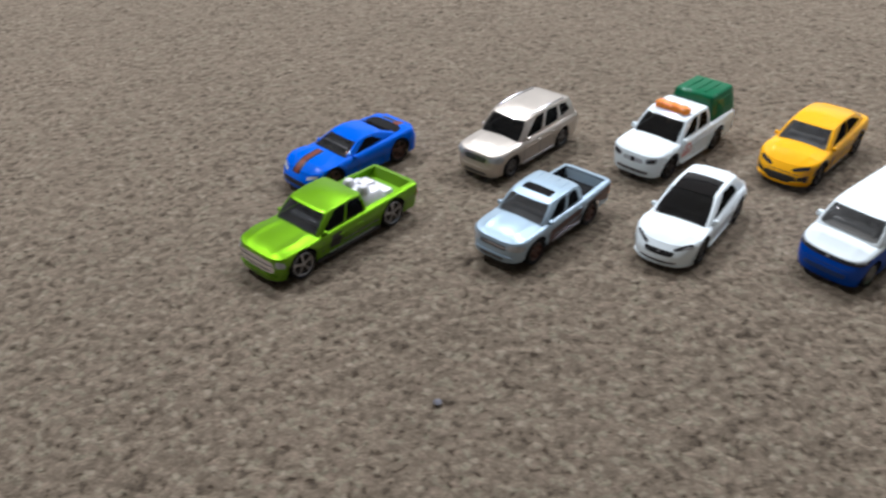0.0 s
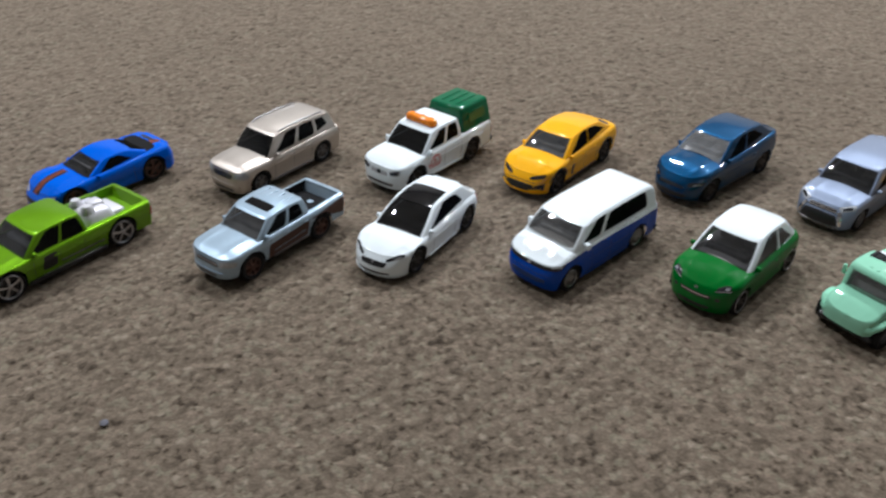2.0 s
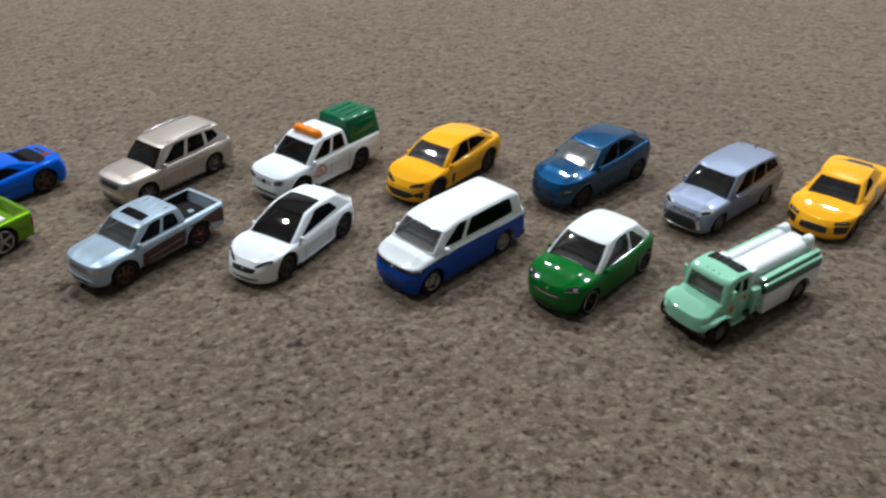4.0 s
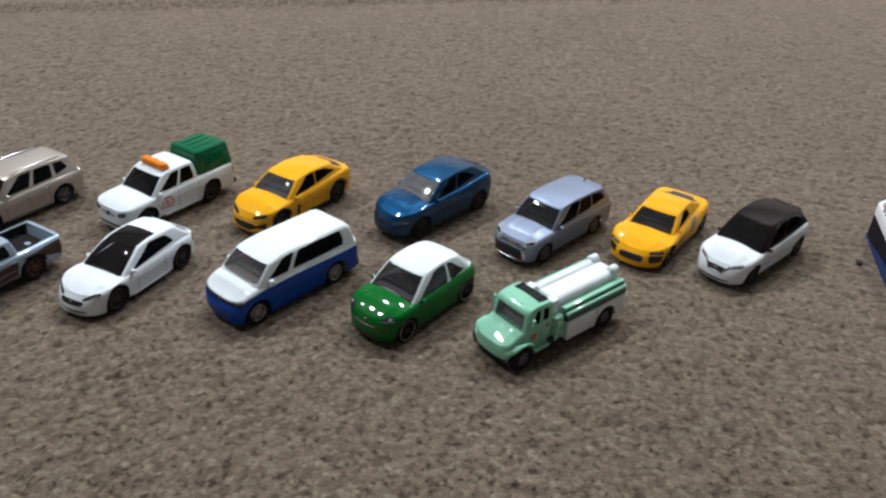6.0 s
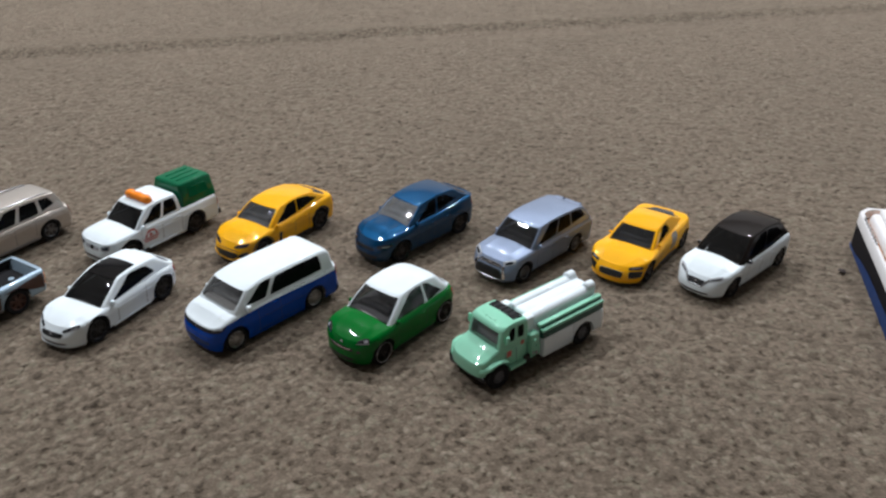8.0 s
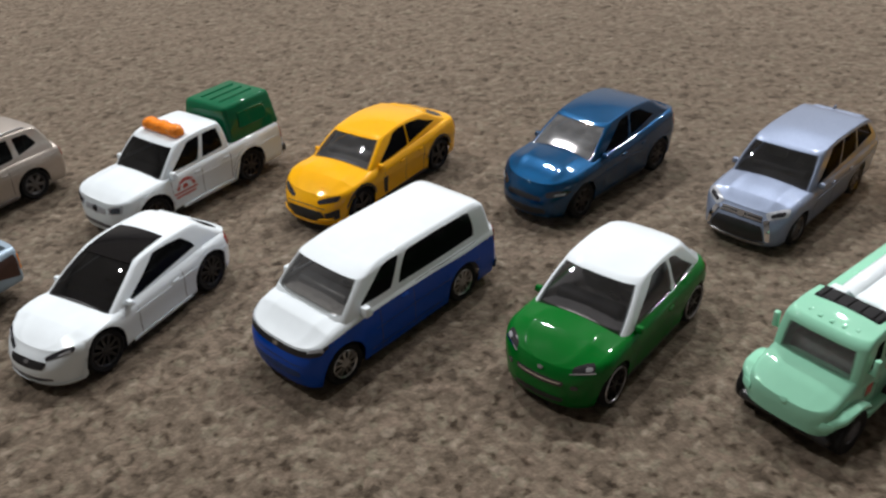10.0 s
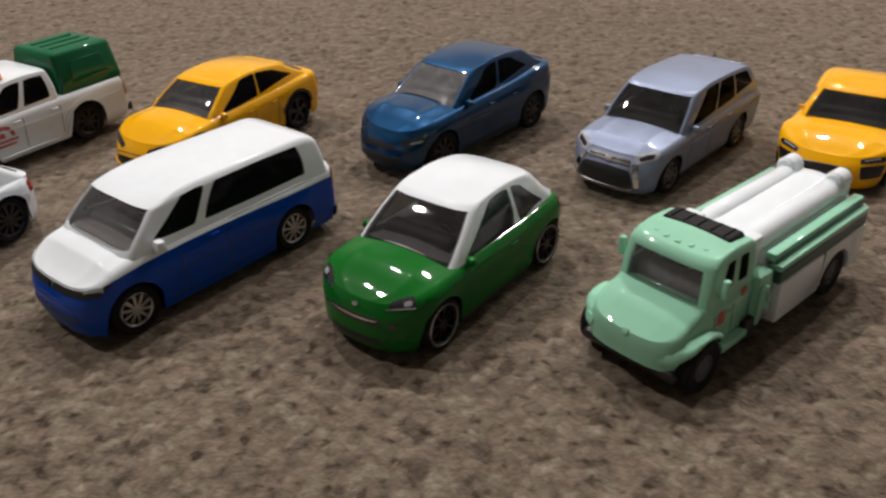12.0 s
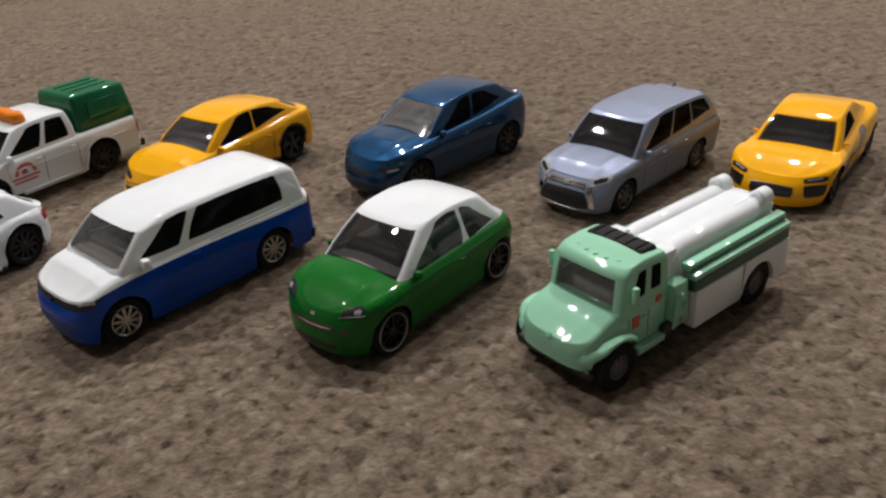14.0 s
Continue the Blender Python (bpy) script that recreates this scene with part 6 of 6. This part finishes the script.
def yellow_sports():
    c = dict(hubs=HUBS["sport"], wb=43.5, fo=14.5, long=71.0, width=31.0, wheel=5.8, arch=6.2, z0=2.0, belt=13.4, paint=YELLOW, rim=DARKRIM, spokes=5, spoke=(0.5, 0.9), rim_size=0.76, lf=11.8, lr=10.0, nf=2.4, nr=2.4, plan=[(-35, 0.95), (-22, 1.0), (-2, 0.96), (20, 1.0), (36, 0.9)],
             crown=0.7, flare=0.8, top=[(-35, 15.3), (-29, 16.5), (-14, 15.2), (0, 14.0), (12, 13.4), (22, 12.9), (30, 11.8), (36, 10.2)])
    c["cab"] = dict(belt=[(-30, 16.6), (-12, 15.0), (0, 13.8), (16, 13.0)], roof=[(-28, 18.0), (-16, 21.2), (-6, 21.8), (6, 20.6)], base=(16.6, -27.5, 26.0), toproof=(3.8, -12.5, 19.8), lf=4.0, lr=4.0, taper=0.12,
                    glass=GLASS, screen_glass=GLASS_GREY, back=(0.5, 0.26, 0.9), screen=(0.62, 0.04, 0.84), windows=[[(0.05, 0.1), (0.58, 0.24), (0.5, 0.8), (0.17, 0.84)]])
    car, c, B, C, G, R = build("toy_sports_car", c, "glossy yellow toy mid-engined sports car with black grille")
    both(car, "side_blade", B, [(1.6, 0.3), (1.7, 0.3), (1.72, 0.98), (1.62, 0.98)], STEEL, "silver side blade", off=0.12, corner=0.1)
    part("splitter", patch(B, [(-0.8, 0.0), (0.8, 0.0), (0.8, 0.1), (-0.8, 0.1)], off=0.3, nu=20), YELLOW, car)
    K = c["skin"]
    front(car, "grille", K, 35.4, 6.2, (4.9, 8.2), BLACK, "black front grille", top=6.6, corner=0.25)
    front(car, "grille_frame", K, 35.4, 6.8, (8.2, 8.5), STEEL, off=0.2, corner=0.0)
    pair(car, "air_intake", K, [(34.4, 9.4, 5.0), (29.0, 14.4, 5.0), (28.8, 14.6, 8.6), (33.4, 8.6, 8.4)], BLACK, corner=0.2)
    pair(car, "headlight", K, [(33.1, 8.6, 9.0), (28.8, 14.5, 9.5), (28.2, 14.2, 10.9), (32.2, 8.0, 10.1)], DARKLENS, corner=0.4)
    pair(car, "lamp_glint", K, [(32.2, 9.4, 9.8), (29.6, 13.0, 10.2), (29.4, 13.0, 10.6), (32.0, 9.4, 10.1)], LENS, off=0.2)
    part("engine_cover", plate(K, [(-27.0, -6.4, 18.4), (-27.0, 6.4, 18.4), (-22.0, 6.8, 18), (-22.0, -6.8, 18)], off=0.1), BLACK, car, "dark engine cover window")
    seams(car, K, 14.8, (8.0, -8.0), (3.0, 12.6), GAP, (), YELLOW)
    mirrors(car, G, 1.06, 0.14, YELLOW, (1.4, 2.0, 1.2), 1.3)


def black_roof_hatch():
    c = dict(hubs=HUBS["leaf"], wb=45.0, fo=14.0, long=72.0, width=28.5, wheel=5.5, arch=6.3, z0=2.3, belt=15.4, paint=WHITE, rim=DARKRIM, spokes=5, spoke=(0.5, 0.8), lf=11.0, lr=8.0, nf=2.5, nr=2.8, crown=1.2,
             top=[(-36, 15.6), (-29, 17.0), (-10, 16.0), (12, 15.4), (24, 14.4), (31, 13.2), (36.5, 11.6)])
    c["cab"] = dict(belt=[(-33, 17.0), (-10, 15.9), (16, 14.4)], roof=[(-32, 21.4), (-22, 24.6), (-8, 26.4), (6, 25.4)], base=(19.5, -32.5, 26.2), toproof=(4.5, -26.0, 20.0), paint=BLACKROOF, label="glossy black roof and pillars",
                    lf=5.0, lr=5.0, nf=3.4, taper=0.06, glass=GLASS, screen=(0.66, 0.04, 0.9), windows=[[(0.03, 0.08), (0.44, 0.12), (0.44, 0.84), (0.16, 0.84)], [(0.47, 0.12), (0.94, 0.34), (0.86, 0.74), (0.47, 0.84)]])
    car, c, B, C, G, R = build("toy_hatchback", c, "white toy hatchback with glossy black roof and pillars")
    both(car, "tail_light", B, [(2.2, 0.66), (2.55, 0.66), (2.55, 0.9), (2.2, 0.9)], REDLENS)
    K = c["skin"]
    spoiler(car, G, R, -27.0, (4.6, 16.0, 0.9), BLACKROOF)
    front(car, "grille", K, 35.5, 3.2, (7.2, 10.8), BLACK, "dark vee-shaped grille", top=6.4, corner=0.2)
    front(car, "vee_foot", K, 36, 3.4, (7.2, 7.8), CHROME, "chrome vee round the grille", top=3.6, off=0.35, corner=0.1)
    pair(car, "vee_arm", K, [(36, 3.0, 7.2), (36, 3.8, 7.4), (33.4, 6.6, 10.6), (33.6, 5.8, 10.8)], CHROME, off=0.35, corner=0.0)
    front(car, "badge", K, 36, 1.1, (8.8, 10.2), CHROME, off=0.35, corner=0.9)
    pair(car, "headlight", K, [(34.4, 6.2, 10.0), (30.4, 11.4, 11.4), (29.0, 11.2, 13.0), (33.6, 5.4, 11.0)], LENS, corner=0.4)
    pair(car, "lamp_reflector", K, [(33.6, 7.2, 10.6), (30.8, 10.8, 11.6), (30.2, 10.8, 12.2), (33.2, 7.0, 11.0)], DARKLENS, off=0.2)
    front(car, "air_intake", K, 36, 8.0, (3.6, 4.6), GREY)
    seams(car, K, 14.0, (10.5, -2.2, -13.0), (3.4, 15.0), GAP, (0.0, -10.8), WHITE)
    mirrors(car, G, 1.05, 0.1, BLACK)


# where the hubs of each car's left wheels stand: front x, y, rear x, y
HUBS = dict(lime=(-0.0064, 0.3002, 0.0247, 0.3439), pale=(0.0905, 0.3182, 0.1139, 0.3508), hatch=(0.1600, 0.3242, 0.1811, 0.3597),
            van=(0.2242, 0.3118, 0.2565, 0.3445), green=(0.2898, 0.2970, 0.3183, 0.3274), tanker=(0.3374, 0.2760, 0.3787, 0.3054),
            coupe=(-0.0095, 0.3725, 0.0179, 0.4068), champ=(0.0771, 0.3933, 0.1026, 0.4286), amarok=(0.1557, 0.3978, 0.1825, 0.4312),
            urus=(0.2259, 0.3944, 0.2536, 0.4300), fast=(0.2995, 0.3865, 0.3330, 0.4172), lilac=(0.3612, 0.3610, 0.3930, 0.3896),
            sport=(0.4234, 0.3563, 0.4530, 0.3909), leaf=(0.4604, 0.3382, 0.4958, 0.3663))
for make in (lime_pickup, pale_pickup, white_hatch, two_tone_van, green_hatch, mint_tanker,
             azure_coupe, champagne_suv, service_pickup, yellow_suv, petrol_fastback, lilac_suv, yellow_sports, black_roof_hatch):
    make()


# ---- the toy ship at the edge of the group ----
def toy_ship():
    ship = tagged(new("toy_ship"), "white and blue plastic toy ship with orange deck", "toy ship")
    back, ahead = Vector((0.5464, 0.3935, 0)), Vector((-0.3036, -0.9528, 0))
    head = math.atan2(ahead.y, ahead.x)
    ship.matrix_basis = Matrix.Translation(back) @ Matrix.Rotation(head, 4, "Z")
    # local: x towards the bow, y to port; the starboard side lies along y = 0, and the hull spreads to +y
    L, Wd = 210.0, 62.0

    def outline(inset, n=60):
        pts = []
        for i in range(n + 1):
            x = L * (i / n) ** 1.4
            k = max(0.0, (x - 130) / (L - 130))
            half = (Wd / 2 - inset) * (1 - k ** 2.4)
            r = max(0.0, 1 - x / 9.0)
            half -= 5.0 * r * r
            pts.append((inset + x * (L - 2 * inset) / L, half))
        return pts

    water = curve_at([(0, 0.6), (20, 1.4), (34, 4.0), (54, 6.0), (84, 6.8), (104, 7.4), (126, 8.4), (170, 10.0)])

    def band(name, levels, mat, label="", floor=False):
        bm = bmesh.new()
        rows = []
        for z, inset in levels:
            o = outline(inset)
            height = z if callable(z) else (lambda x, z=z: z)
            ring = [(x, Wd / 2 - h, height(x)) for x, h in o] + [(x, Wd / 2 + h, height(x)) for x, h in reversed(o)]
            rows.append(ring + ring[:1])
        vs = add_grid(bm, rows)
        if floor:
            bm.faces.new(vs[-1][:-1])
        weld(bm)
        return part(name, bm, mat, ship, label)
    band("lower_hull", [(0, 0.2), (lambda x: 0.6 * water(x), 0.2), (water, 0.5)], SHIPBLUE, "blue lower hull")
    band("upper_hull", [(water, 0.6), (14.2, 0.9), (14.4, 1.2)], SHIPBLACK, "near-black upper hull band")
    band("bulwark", [(14.0, 0.8), (19.4, 1.0), (20.2, 1.6), (20.0, 3.0), (15.0, 3.4)], SHIPWHITE, "white bulwark")
    band("deck", [(15.0, 3.2), (15.3, 3.3)], DECK, "orange deck", floor=True)
    # waves printed on the side
    for k in range(4):
        x = 132 + 9 * k
        part("wave_print", rounded_box((x, 0.3 + 0.0011 * max(0, x - 130) ** 2, 9.0 + 1.0 * math.sin(k * 2.1)), (7.5, 0.6, 0.8), 0.2, 1), SHIPWHITE, ship, "white wave print")
    # railing posts on the after bulwark
    for k in range(8):
        part("rail_post", rounded_box((16 + 4.2 * k, 2.4, 20.6), (1.3, 1.0, 1.8), 0.25, 1), SHIPWHITE, ship)
    for k in range(7):
        part("rail_gap", rounded_box((18.1 + 4.2 * k, 2.4, 20.2), (1.6, 1.2, 0.5), 0.1, 1), SHIPBLACK, ship)
    # superstructure in steps
    part("superstructure", rounded_box((34, Wd / 2, 18.4), (50, 51, 6.4), 2.0, 3, top=(0.95, 0.95)), SHIPWHITE, ship)
    part("superstructure_upper", rounded_box((28, Wd / 2, 22.8), (38, 43, 3.6), 1.6, 3, top=(0.95, 0.95)), SHIPWHITE, ship)
    part("funnel", rounded_box((22, 20, 27.5), (17, 13, 8), 1.5, 3, top=(0.7, 0.75)), SHIPWHITE, ship)
    part("funnel_opening", rounded_box((21.0, 20, 31.5), (5.0, 6.5, 0.6), 0.3, 2), SHIPBLACK, ship)
    part("stern_bollard", lathe([(0.001, 3.4), (1.2, 3.0), (1.4, 0)], 14, "z"), SHIPWHITE, ship, at=pose(0.008, 0.020, 0.0240))
    part("second_funnel", rounded_box((20, 40, 29), (14, 12, 11), 1.5, 3, top=(0.75, 0.75)), SHIPWHITE, ship)
    part("deck_window", rounded_box((34, 30.5, 26.0), (4, 6, 3.0), 0.4, 1), SHIPBLACK, ship)
    for k, (x, y) in enumerate(((66, 14), (78, 13.5), (66, 24), (78, 24))):
        part("deck_hatch", rounded_box((x, y + 2, 15.5), (6.0, 5.0, 0.8), 0.3, 1), SHIPBLUE, ship, "blue square printed on the deck")
    for k in range(6):
        part("deck_plank_mark", rounded_box((60 + 6.5 * k, 8.2, 15.5), (3.6, 1.0, 0.5), 0.2, 1), SHIPWHITE, ship)
    part("lifeboat", rounded_box((112, 5.0, 18.5), (17, 6, 4.2), 1.6, 3, top=(0.8, 0.6)), SHIPWHITE, ship)
    part("lifeboat_cover", rounded_box((112, 2.0, 14.4), (6, 1.0, 2.2), 0.4, 2), ORANGE, ship, "small orange float on the side")
    part("fore_cabin", rounded_box((140, Wd / 2, 19), (34, 34, 8), 2, 3, top=(0.9, 0.9)), SHIPWHITE, ship)


toy_ship()


# ---- crumbs lying on the carpet ----
def crumb(name, x, y, size, mat, label):
    bm = bmesh.new()
    bmesh.ops.create_icosphere(bm, subdivisions=2, radius=size)
    for v in bm.verts:
        v.co *= 1 + 0.35 * noise.noise(v.co * 0.9 / size)
        v.co.z *= 0.4
    tagged(part(name, bm, mat, None, at=pose(x, y, 0.0008)), label, "crumb", "crumbs on the carpet")


crumb("crumb", 0.5257, 0.3578, 1.9, plastic("dark_crumb", (0.03, 0.018, 0.014), 0.8), "dark brown crumb lying on the carpet")
crumb("lint", 0.0575, 0.2311, 1.5, plastic("bluish_lint", (0.13, 0.13, 0.15), 0.95, 0.1), "bluish grey lint lying on the carpet")
